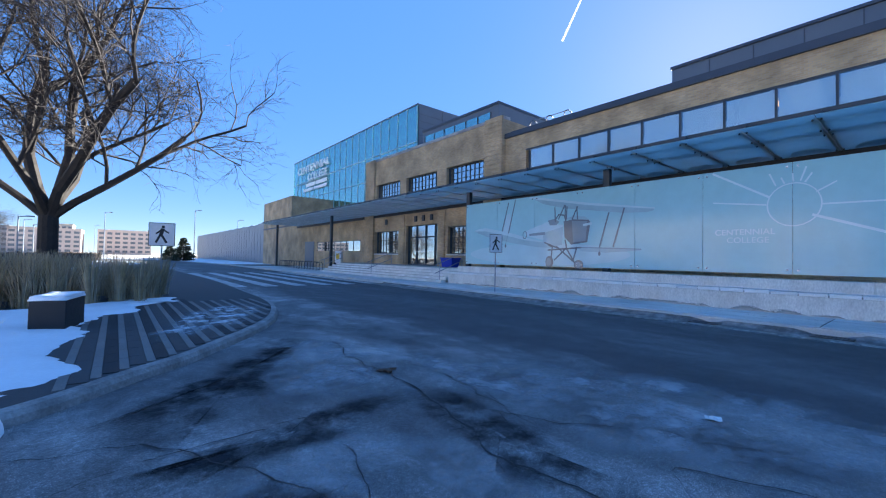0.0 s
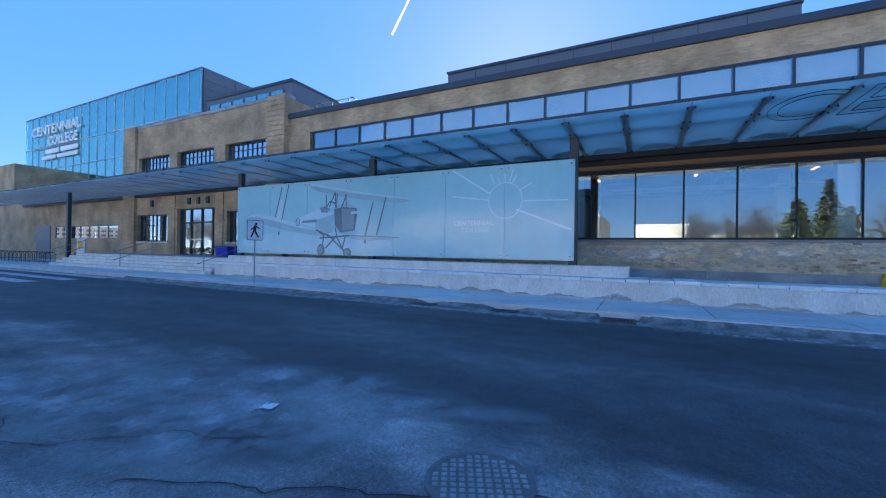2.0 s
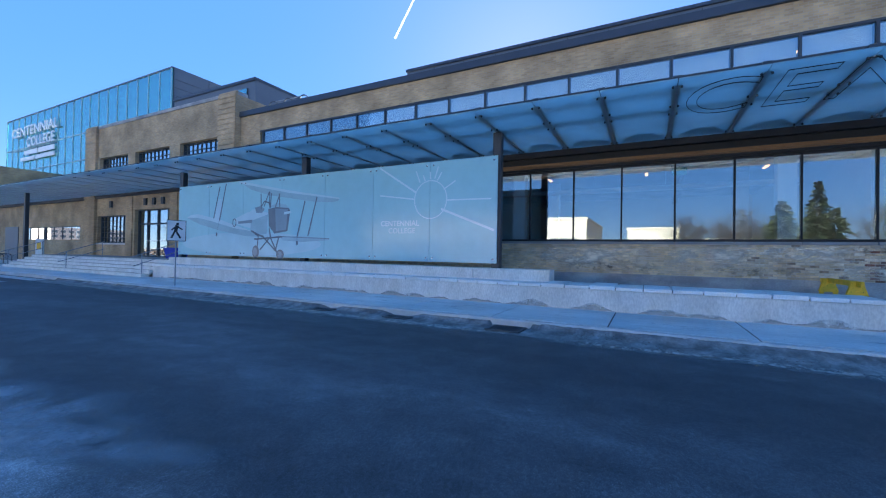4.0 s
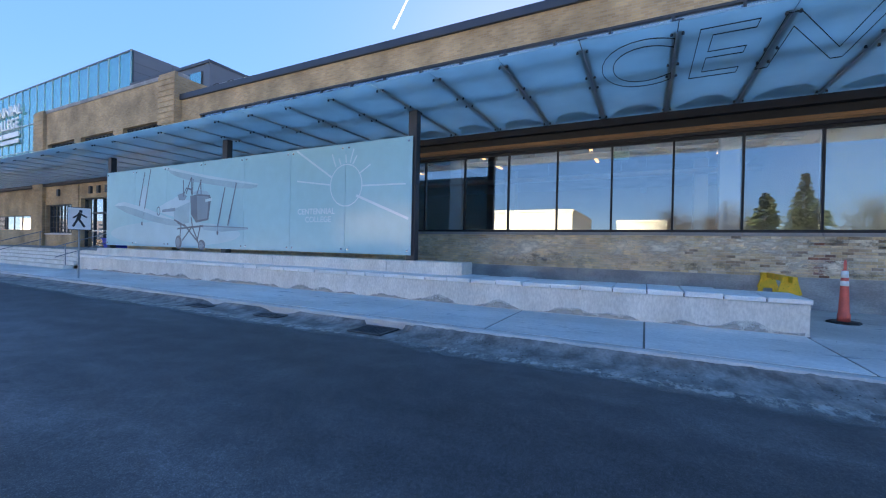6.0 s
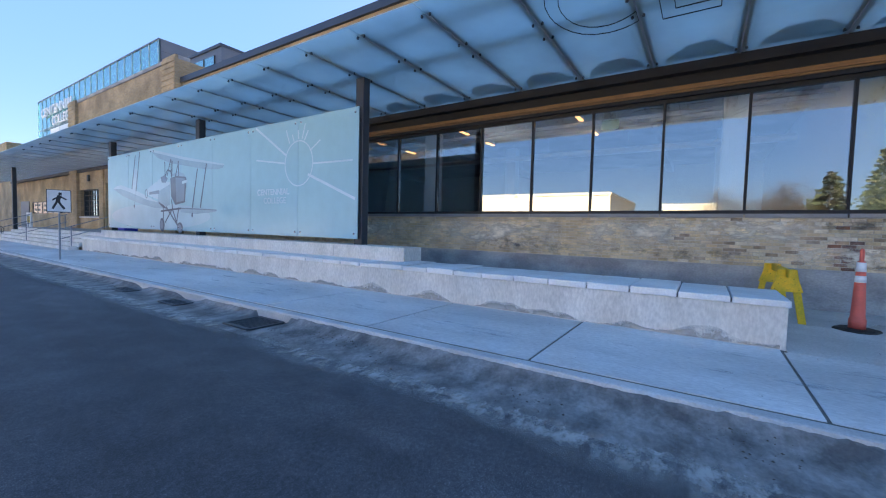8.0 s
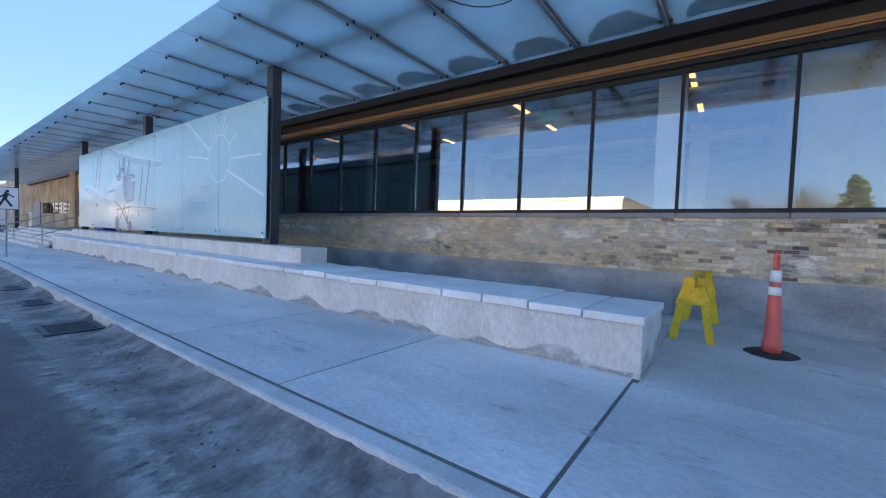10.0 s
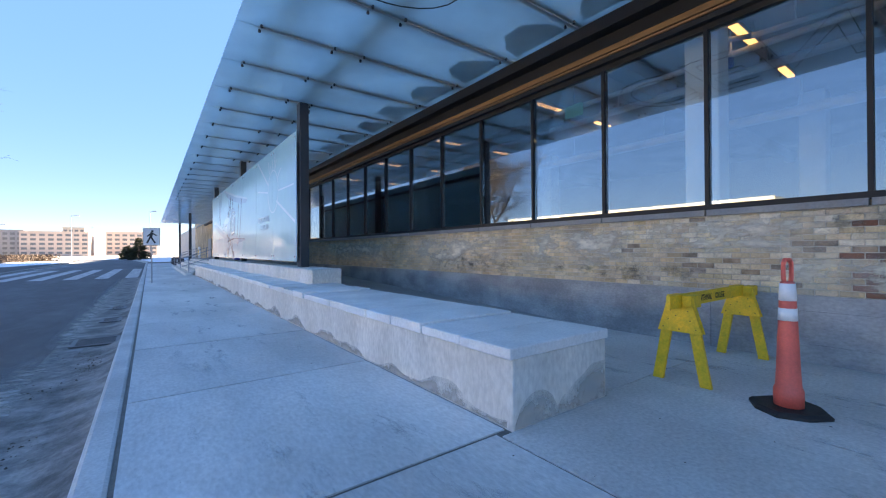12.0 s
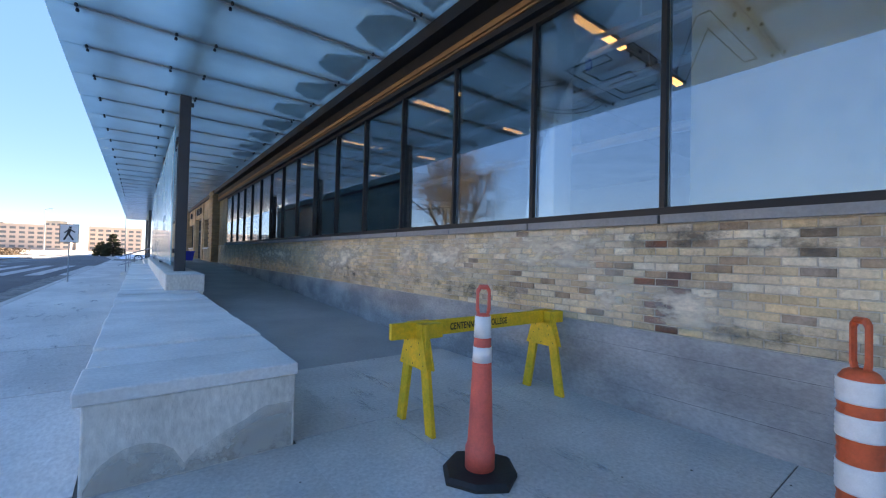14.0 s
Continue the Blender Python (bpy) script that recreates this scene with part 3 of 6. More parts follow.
# ---- canopy ----
RIBS = [0.27 + 1.54 * k for k in range(-14, 34)]
canopy = thing("entrance_canopy", (0, 0, 0), "long translucent glass canopy on dark steel posts and ribs", "canopy")
CY0, CY1 = RIBS[0] - 0.77, RIBS[-1] + 0.77
part("edge_beam", boxed(13.9, 14.05, CY0, CY1, 5.425, 5.53), STEEL, canopy, "dark blue-grey steel edge beam")
part("wall_beam", boxed(17.98, 18.2, CY0, CY1, 5.0, 5.3), BLACKSTEEL, canopy)
for y in RIBS:
    rib = part("rib", boxed(13.57, 17.98, y - 0.085, y + 0.085, 5.236, 5.42, bevel=0.01), STEEL, canopy, "dark steel rib above the glass")
    part("gasket", boxed(13.6, 17.97, y - 0.014, y + 0.014, 5.192, 5.206), RIBSTEEL, rib)
part("post_beam", boxed(15.12, 15.38, CY0, CY1, 5.43, 5.62), STEEL_GREY, canopy)
for y in RIBS[:-1]:
    part("pane", boxed(13.25, 17.98, y + 0.008, y + 1.532, 5.205, 5.225), CANOPY, canopy).visible_shadow = False
for y in (0.27, 8.25, 16.38, 34.85, 50.8):
    part("post", boxed(15.14, 15.36, y - 0.13, y + 0.13, 1.07 if y < 17 else 0.1, 5.19, bevel=0.01), STEEL, canopy)
fascia = thing("timber_fascia", (0, 0, 0), "stained timber boards above the ribbon window", "trim", "", "structure")
for z0, z1, x in ((4.65, 4.685, 18.19), (4.695, 4.75, 18.17), (4.76, 4.8, 18.2)):
    for k in range(10):
        part("board", boxed(x, 18.3, -22 + 3.84 * k, -18.165 + 3.84 * k, z0, z1), WOOD, fascia)
part("flashing", boxed(18.2, 18.31, -22, 16.4, 4.81, 5.2), BLACKSTEEL, fascia)
part("drip", boxed(18.2, 18.31, -22, 16.4, 4.56, 4.64), BLACKSTEEL, fascia)

# ---- glass mural ----
mural = thing("glass_mural", (0, 0, 0), "pale blue glass mural panels with a biplane drawing", "mural")
PJ = [0.2, 2.52, 4.8, 7.05, 9.36, 11.7, 14.05, 16.4]
for a, b in zip(PJ, PJ[1:]):
    part("panel", boxed(15.06, 15.08, a + 0.006, b - 0.006, 1.22, 4.47), MURAL, mural)

# ---- entrance block ----
EX = 18.12
HOLES = [(18.0, 21.9, 6.2, 7.95), (23.0, 27.0, 6.2, 7.95), (27.9, 31.8, 6.2, 7.95), (18.2, 21.65, 1.8, 3.75), (22.25, 26.9, 0.92, 4.05), (27.85, 31.9, 1.8, 3.75)]
structure("wall_entrance", wall_bm(EX, EX + 0.5, 16.5, 33.55, 0, 10.1, HOLES), BRICK_WALL, "tall weathered brick entrance block", "wall")
structure("wall_entrance_side", boxed(EX + 0.5, 30, 16.5, 16.8, 9.0, 10.1), BRICK_WALL, "brick side of the entrance block", "wall")
structure("wall_low_north", wall_bm(18.3, 18.8, 33.55, 68, -0.1, 5.4, [(35.0, 45.8, 2.05, 3.1)]), BRICK_WALL, "low brick wing with a strip window", "wall")
structure("wall_stub_north", boxed(18.3, 26, 55, 68, 5.4, 9.6), BRICK_WALL, "raised brick end of the low wing", "wall")
for k, h in enumerate(HOLES):
    w = thing("window_%d" % (k + 3) if k != 4 else "door_1", (0, 0, 0), "steel-framed window with many small panes" if k != 4 else "glazed double entrance doors", "window" if k != 4 else "door", "", "structure")
    part("pane", boxed(EX + 0.3, EX + 0.31, h[0], h[1], h[2], h[3]), WINDOW_ENTRY, w).visible_shadow = False
structure("inside_entrance", boxed(20.5, 20.7, 16.8, 33.5, 0, 10), PLASTER, "pale wall inside the entrance", "wall")

# ---- glass tower and roof boxes ----
tower = thing("glass_tower", (0, 0, 0), "blue glass curtain wall block above the low wing", "building")
part("side_wall", boxed(24.4, 44, 34.3, 34.6, 5, 17.7), CLADDING, tower)
# White sheet added close behind the glazing to make the tower lighter.
part("blind", boxed(24.62, 24.64, 34.8, 71.8, 5.2, 17.4), WHITE, tower, "white sheet added behind the glass to brighten it")
part("core", boxed(25.6, 44, 34.7, 71.8, 5, 17.4), PLASTER, tower)
part("glazing", boxed(24.3, 24.32, 34.3, 72, 5, 17.7), CURTAIN, tower).visible_shadow = False
part("roof", boxed(24.25, 44, 34.3, 72, 17.7, 17.85), CLADDING, tower)
pent = thing("roof_penthouse", (0, 0, 0), "dark metal plant room on the roof", "plant room")
part("body", boxed(24.0, 40, -7.7, 9.2, 8.89, 12.35), CLADDING, pent)
pent2 = thing("roof_penthouse", (0, 0, 0), "grey metal plant room with a strip window", "plant room")
part("body", boxed(23.0, 34, 21.5, 31.5, 9, 13.75), CLADDING, pent2)

# ---- pavement slabs ----
def slab_piece(x0, x1, y0, y1, top, material, parent, name="slab"):
    g = 0.006 if material is DARKER_CONCRETE else 0.016
    return part(name, boxed(x0 + g, x1 - g, y0 + g, y1 - g, 0.1, top), material, parent)


SLAB_Y = [-7.85 + 2.35 * k for k in range(-7, 26)]
for a, b in zip(SLAB_Y, SLAB_Y[1:]):
    slab_piece(11.942, 14.12 if b < -7 else 14.23, a, b, Z0 + random.uniform(-0.002, 0.002), CONCRETE, pave)
    if b < -7:
        if abs(b + 7.85) < 0.01:
            slab_piece(14.12, 15.46, a, b - 0.05, Z0, DARKER_CONCRETE, pave)
            slab_piece(15.45, 16.25, a, b, Z0, DARKER_CONCRETE, pave)
        else:
            slab_piece(14.12, 16.25, a, b, Z0, DARKER_CONCRETE, pave)
        slab_piece(16.25, 18.24, a, b, Z0, DARKER_CONCRETE, pave)
    elif a > 33:
        slab_piece(14.24, 18.2, a, b, Z0, CONCRETE, pave)
slab_piece(15.45, 18.24, -7.85, -6.0, Z0, DARKER_CONCRETE, pave)

# cap slabs on the seat wall, and sections of the plinth
y = -7.93
while y < 16.9:
    n = min(y + 0.6, 16.98)
    jit = random.uniform(-0.011, 0.011)
    part("cap_slab", bevelled(box(bmesh.new(), 14.205 + jit, 15.45 + jit, y + 0.011, n - 0.011, 0.67, 0.762 + random.uniform(-0.012, 0.012)), 0.008, 1), CAP, bench)
    y = n
part("bedding", boxed(14.25, 15.42, -7.84, 16.9, 0.67, 0.71), JOINT, bench)
for a, b in ((-1.4, 0.9), (0.9, 5.4), (5.4, 9.9), (9.9, 14.4), (14.4, 16.9)):
    part("section", bevelled(box(bmesh.new(), 14.92, 15.58, a + 0.004, b - 0.004, 0.72, 1.08), 0.012, 1), BENCH, plinth)

# ---- road surface: old worn asphalt, cracks, gutter dirt, crosswalk ----
def ragged(points, step=0.35, amount=0.18):
    """A closed outline through the points with a frayed edge."""
    out = []
    for (ax, ay), (bx, by) in zip(points, points[1:] + points[:1]):
        n = max(1, int(math.hypot(bx - ax, by - ay) / step))
        for i in range(n):
            t = i / n
            x, y = ax + (bx - ax) * t, ay + (by - ay) * t
            d = noise.noise_vector((x * 1.3, y * 1.3, 0.5))
            e = noise.noise_vector((x * 4.3, y * 4.3, 2.5))
            out.append((x + amount * (d.x + 0.4 * e.x), y + amount * (d.y + 0.4 * e.y)))
    return out


def sheet(bm, outline, z):
    f = bm.faces.new([bm.verts.new((x, y, z)) for x, y in outline])
    if f.normal.z == 0:
        f.normal_update()
    if f.normal.z < 0:
        f.normal_flip()
    return bm


def film(name, outline, z, material):
    """A thin film on the ground whose cover fades towards its edge."""
    cx, cy = sum(p[0] for p in outline) / len(outline), sum(p[1] for p in outline) / len(outline)
    verts, faces, cover = [], [], []
    n = len(outline)
    for s, c in ((1.0, 0.0), (0.85, 0.35), (0.65, 0.8), (0.4, 1.0), (0.05, 1.0)):
        for x, y in outline:
            verts.append((cx + (x - cx) * s, cy + (y - cy) * s, z))
            cover.append(c)
    for r in range(4):
        for i in range(n):
            j = (i + 1) % n
            faces.append((r * n + i, r * n + j, (r + 1) * n + j, (r + 1) * n + i))
    return covered(name, verts, faces, cover, material)


def covered(name, verts, faces, cover, material):
    me = bpy.data.meshes.new(name)
    me.from_pydata(verts, [], faces)
    me.attributes.new("cover", "FLOAT", "POINT").data.foreach_set("value", cover)
    me.materials.append(material)
    return new(name, me)


def strip_film(name, x0, x1, y0, y1, z, material, near):
    """A long film that is thickest at x1, beside the kerb, and thins out towards x0."""
    verts, faces, cover = [], [], []
    cols, rows = 8, int((y1 - y0) / 0.4)
    for r in range(rows + 1):
        y = y0 + (y1 - y0) * r / rows
        w = noise.noise((y * 0.35, 2.0, 0.0)) * near
        for c in range(cols + 1):
            u = c / cols
            verts.append((x0 + w + (x1 - x0 - w) * u, y, z))
            cover.append(min(1.0, u * 1.7) * min(1, (r + 0.01) / 3, (rows - r) / 3))
    for r in range(rows):
        for c in range(cols):
            a = r * (cols + 1) + c
            faces.append((a, a + 1, a + cols + 2, a + cols + 1))
    return covered(name, verts, faces, cover, material)


for pts in ([(2.6, 7.4), (1.3, 5.4), (1.2, 4.1), (2.6, 3.4), (3.0, 5.4), (3.4, 6.9)], [(2.9, 3.4), (3.2, 0.6), (5.6, -1.4), (5.9, 1.6), (4.6, 4.0), (3.2, 6.0)], [(0.4, 3.2), (1.2, 0.6), (2.6, 0.4), (2.3, 2.4), (1.4, 3.4)]):
    tagged(film("salt_film", ragged(pts, 0.12, 0.28), 0.008, SALT), "pale film of dried salt on the worn asphalt", "road stain", "", "structure")

for pts in ([(-0.3, 4.5), (1.0, 5.8), (2.4, 7.6), (2.7, 7.2), (1.5, 5.2), (1.2, 4.2), (0.2, 3.5)], [(2.3, 3.4), (2.9, 3.6), (3.0, 2.4), (2.6, 1.0), (2.1, 1.2), (2.2, 2.4)], [(-0.4, 3.3), (2.4, 3.9), (2.5, 3.4), (0.4, 3.0)], [(0.2, 2.6), (1.0, 2.9), (1.2, 2.2), (0.5, 1.6)]):
    tagged(film("damp_patch", ragged(pts, 0.12, 0.25), 0.0095, DAMP), "dark damp patch on the cracked asphalt", "road stain", "", "structure")


def crack(points, width):
    bm = bmesh.new()
    side = []
    path = []
    for (ax, ay), (bx, by) in zip(points, points[1:]):
        n = max(2, int(math.hypot(bx - ax, by - ay) / 0.07))
        path += [(ax + (bx - ax) * i / n, ay + (by - ay) * i / n) for i in range(n)]
    for i, (x, y) in enumerate(path):
        d = noise.noise_vector((x * 2.2, y * 2.2, 7)) * 0.12 + noise.noise_vector((x * 9, y * 9, 3)) * 0.035
        x, y = x + d.x, y + d.y
        w = 0.85 * width * (0.35 + 0.9 * abs(noise.noise((x * 3, y * 3, 1)))) * min(1, i / 6 + 0.1, (len(path) - i) / 6)
        side.append((bm.verts.new((x - w, y - w * 0.5, 0.011)), bm.verts.new((x + w, y + w * 0.5, 0.011))))
    for (a, b), (c, d) in zip(side, side[1:]):
        bm.faces.new((a, b, d, c))
    bmesh.ops.recalc_face_normals(bm, faces=bm.faces)
    return bm


for pts, w in (([(3.0, 6.9), (2.74, 5.4), (2.73, 4.35), (2.73, 3.68), (2.49, 2.86), (2.31, 2.18), (2.41, 1.34), (2.9, 0.0)], 0.022), ([(-0.6, 3.2), (-0.1, 3.5), (0.46, 3.57), (1.48, 3.61), (2.08, 3.62), (2.7, 3.7)], 0.03), ([(2.7, 3.2), (3.0, 2.5), (3.7, 1.6), (4.1, 0.6)], 0.014),
               ([(1.1, 2.4), (0.7, 3.2), (0.2, 3.9), (-0.9, 4.2)], 0.014), ([(2.4, 2.0), (3.4, 3.2), (4.6, 4.0), (5.6, 4.2)], 0.012), ([(1.5, 3.1), (1.2, 1.8), (1.8, 0.6)], 0.01), ([(3.2, 4.4), (3.3, 3.4), (2.9, 2.2)], 0.016), ([(2.4, 0.6), (3.2, 1.2), (3.6, 0.3), (4.4, -1.6)], 0.012)):
    tagged(solid("road_crack", crack(pts, w), CRACK), "dark open crack in the worn asphalt", "crack", "", "structure")



def mud_height(x, y):
    """A ridge that rises to the kerb, pressed by tyre treads and broken into clods."""
    if any(abs(y - d) < r and x > 11.1 for d, r in ((-1.3, 0.42), (1.3, 0.36), (3.6, 0.36))):
        return 0.001
    u = min(1.0, max(0.0, (x - (10.98 if y < -1.9 else 11.5)) / (0.8 if y < -1.9 else 0.28)))
    base = 0.012 * u + 0.11 * u ** 4
    tread = 0.5 + 0.5 * math.sin(44 * y + 9 * x + 3 * noise.noise((x * 2, y * 0.9, 4)))
    worn = max(0.0, min(1.0, 0.5 + 1.6 * noise.noise((x * 1.2, y * 0.45, 8))))
    clod = noise.noise((x * 9, y * 7, 1)) + 0.6 * noise.noise((x * 24, y * 19, 2))
    edge = min(1.0, u * 4 + 0.6 * noise.noise((x * 3, y * 1.5, 6)))
    return 0.003 + max(-0.004, edge * (base + 0.014 * tread * worn + 0.011 * clod * (0.4 + u)))


verts, faces = [], []
COLS = [10.95 + 0.046 * i for i in range(19)]
LINES = [-15.0 + 0.05 * k for k in range(300)] + [0.0 + 0.4 * k for k in range(50)]
for y in LINES:
    verts += [(min(x, 11.775), y, mud_height(min(x, 11.775), y)) for x in COLS]
for r in range(len(LINES) - 1):
    for c in range(len(COLS) - 1):
        i = r * len(COLS) + c
        faces.append((i, i + 1, i + len(COLS) + 1, i + len(COLS)))
mud = bpy.data.meshes.new("gutter_mud")
mud.from_pydata(verts, [], faces)
mud.materials.append(MUD)
for poly in mud.polygons:
    poly.use_smooth = True
tagged(new("gutter_mud", mud), "ridge of dried grey mud heaped against the kerb", "mud", "", "structure")
tagged(strip_film("gutter", 10.6, 11.1, -40, -1.7, 0.004, GUTTER, 0.35), "gutter strip caked with grit and dried mud", "gutter", "", "structure")
tagged(strip_film("gutter", 10.7, 11.1, -1.75, 20, 0.004, GUTTER, 0.15), "gutter strip caked with grit and dried mud", "gutter", "", "structure")
bm = bmesh.new()
for i in range(5200):
    y = random.uniform(-16, -1.5) if i % 5 else random.uniform(-1.5, 12)
    x = 11.62 - abs(random.gauss(0, 0.36)) * (1 if y < -1.5 else 0.3)
    if noise.noise((x * 1.7, y * 1.1, 3)) < random.uniform(-0.05, 0.35):
        continue
    r = 0.003 + 0.013 * random.random() ** 3
    c = [bm.verts.new((x + r * random.uniform(0.6, 1.5) * math.cos(a), y + r * random.uniform(0.6, 1.6) * math.sin(a), mud_height(x, y))) for a in (0, 1.57, 3.14, 4.71)]
    t = bm.verts.new((x, y, mud_height(x, y) + r * random.uniform(0.5, 1.0)))
    for k in range(4):
        bm.faces.new((c[k], c[(k + 1) % 4], t))
tagged(solid("road_grit", bm, GRIT), "dark grit and small clods along the kerb", "grit", "", "stuff")
bm = bmesh.new()
for i in range(500):
    x, y = random.uniform(12.1, 18), random.uniform(-15, 12)
    if 14.1 < x < 15.5 and y > -8 or x > 15.3 and y > -6:
        continue
    r = 0.003 + 0.008 * random.random() ** 3
    c = [bm.verts.new((x + r * random.uniform(0.6, 1.5) * math.cos(a), y + r * random.uniform(0.6, 1.6) * math.sin(a), Z0)) for a in (0, 1.57, 3.14, 4.71)]
    t = bm.verts.new((x, y, Z0 + r * 0.6))
    for k in range(4):
        bm.faces.new((c[k], c[(k + 1) % 4], t))
tagged(solid("pavement_grit", bm, GRIT), "scattered grit specks on the pavement", "grit", "", "stuff")

for pts in ([(12.1, -9.5), (13.9, -9.2), (13.8, -5.8), (12.2, -6.2)], [(12.2, -5.2), (14.0, -5.3), (13.9, -1.0), (12.3, -1.4)], [(12.2, -0.6), (14.0, -0.8), (13.9, 5.0), (12.3, 4.6)], [(14.4, -13), (18, -13), (18, -8.4), (14.5, -8.2)], [(15.6, -8.6), (18.1, -8.6), (18.1, -6.1), (15.7, -6.2)], [(12.2, 5.4), (14.0, 5.2), (13.9, 12), (12.3, 12)]):
    tagged(film("pavement_scuff", ragged(pts, 0.25, 0.2), Z0 + 0.004, SCUFF), "grey scuffed and salted marks on the pavement", "pavement stain", "", "structure")

cross = thing("crosswalk", (0, 0, 0), "worn white zebra crossing bars on the asphalt", "crosswalk", "", "structure")
for x in (4.15, 5.5, 6.88, 8.27, 9.6, 10.96):
    part("bar", sheet(bmesh.new(), ragged([(x, 19.9), (x + 0.62, 19.9), (x + 0.62, 36), (x, 36)], 0.3, 0.03), 0.005), ROADPAINT, cross)


def manhole(at):
    t = thing("manhole_cover", at, "round cast iron manhole cover with a waffle pattern in the asphalt", "manhole cover")
    bm = bmesh.new()
    lathe(bm, [(0.36, 0.0), (0.36, 0.014), (0.33, 0.016), (0.325, 0.01), (0.0, 0.01)][:4] + [(0.02, 0.01)], 32)
    # Plate between the studs is darker, so the waffle pattern stands out.
    part("frame", bm, IRON_DARK, t)
    for i in range(-5, 6):
        for j in range(-5, 6):
            if math.hypot(i, j) < 5.2:
                part("stud", bevelled(box(bmesh.new(), i * 0.058 - 0.019, i * 0.058 + 0.019, j * 0.058 - 0.019, j * 0.058 + 0.019, 0.008, 0.017), 0.004, 1), IRON, t)
    return t


manhole((4.28, -0.86, 0.004, 0, 0, 25))


def drain(at, w, d):
    t = thing("catch_basin", at, "cast iron catch basin grate in the gutter beside the kerb", "drain grate")
    # Flat black plate paints the shade of the hole below the bars.
    part("pit", boxed(-w / 2, w / 2, -d / 2, d / 2, 0.0, 0.006), BLACK, t)
    for s in (-1, 1):
        part("rim", boxed(-w / 2, w / 2, s * d / 2 - 0.03, s * d / 2 + 0.03, 0, 0.022), STEEL, t)
        part("rim", boxed(s * w / 2 - 0.03, s * w / 2 + 0.03, -d / 2, d / 2, 0, 0.02), STEEL, t)
    n = int(d / 0.06)
    for i in range(n):
        y = -d / 2 + (i + 0.5) * d / n
        part("grate_bar", boxed(-w / 2, w / 2, y - 0.014, y + 0.014, 0.004, 0.018), STEEL, t)
    return t


drain((11.42, -1.3, 0.004), 0.55, 0.65)
drain((11.45, 3.6, 0.004), 0.3, 0.6)
drain((11.45, 1.3, 0.004), 0.3, 0.6)

litter = thing("paper_scrap", (4.47, 1.33, 0.01, 0, 4, 20), "small crumpled white paper scrap on the asphalt", "litter")
bm = bmesh.new()
bmesh.ops.create_grid(bm, x_segments=4, y_segments=4, size=0.07)
for v in bm.verts:
    v.co.z += random.uniform(0, 0.015)
part("sheet", bm, WHITE, litter)
leaf = thing("leaf_clump", (2.78, 4.55, 0.01), "clump of wet brown leaves caught in a road crack", "leaves")
for i in range(14):
    bm = bmesh.new()
    a, r = random.uniform(0, 6.28), random.uniform(0, 0.13)
    cx, cy = r * math.cos(a), r * math.sin(a)
    prism(bm, [(cx + 0.04 * math.cos(k * 1.05) * random.uniform(0.5, 1.2), cy + 0.03 * math.sin(k * 1.05) * random.uniform(0.5, 1.2)) for k in range(6)], 0.002 * i * 0.4, 0.004 + 0.002 * i)
    part("leaf", bm, LEAFBROWN, leaf)

# ---- island with striped pavers, kerb, snow, grass bed, granite block and tree ----
KL = [(-0.9, 4.75), (-0.33, 5.2), (0.27, 5.85), (0.85, 6.4), (1.41, 7.15), (2.04, 8.0), (2.75, 9.2), (3.35, 10.9), (3.7, 12.8), (3.89, 16.2), (4.1, 24.0), (3.9, 34.0), (3.3, 60), (2.9, 80)]


def inset(line, d):
    out = []
    for i, (x, y) in enumerate(line):
        ax, ay = line[max(0, i - 1)]
        bx, by = line[min(len(line) - 1, i + 1)]
        l = math.hypot(bx - ax, by - ay)
        out.append((x - (by - ay) / l * d, y + (bx - ax) / l * d))
    return out


def smooth_line(line, n=5):
    out = []
    for i in range(len(line) - 1):
        p0, p1, p2, p3 = [Vector(line[min(max(k, 0), len(line) - 1)]) for k in (i - 1, i, i + 1, i + 2)]
        for j in range(n):
            t = j / n
            q = 0.5 * (2 * p1 + (p2 - p0) * t + (2 * p0 - 5 * p1 + 4 * p2 - p3) * t * t + (3 * p1 - p0 - 3 * p2 + p3) * t ** 3)
            out.append((q.x, q.y))
    return out + [line[-1]]


KS = smooth_line(KL)
KI = inset(KS, 0.16)
bm = bmesh.new()
prof = [(0.0, -0.05), (0.02, 0.07), (0.06, 0.12), (0.17, 0.13)]
rows = [[bm.verts.new((x, y, z)) for x, y in inset(KS, d)] for d, z in prof]
for a, b in zip(rows, rows[1:]):
    for i in range(len(a) - 1):
        bm.faces.new((a[i], a[i + 1], b[i + 1], b[i]))
bmesh.ops.recalc_face_normals(bm, faces=bm.faces)
structure("island_kerb", bm, ISLAND_KERB, "curved concrete kerb round the planted island", "kerb")
structure("island", prism(bmesh.new(), [(x, y) for x, y in inset(KS, 0.15)] + [(-8, 80), (-8, 4.6)], -0.1, 0.125), PAVER_D, "dark paved island beside the road", "traffic island")


def kerb_y_at(x):
    """Where the kerb's inner edge lies at x along the island's near side."""
    for (ax, ay), (bx, by) in zip(KI, KI[1:]):
        if ax <= x <= bx:
            return ay + (by - ay) * (x - ax) / max(1e-6, bx - ax)
    return None


stripes = thing("striped_paving", (0, 0, 0), "dark and pale paver strips laid in the island", "paving", "", "structure")
x = -0.45
k = 0
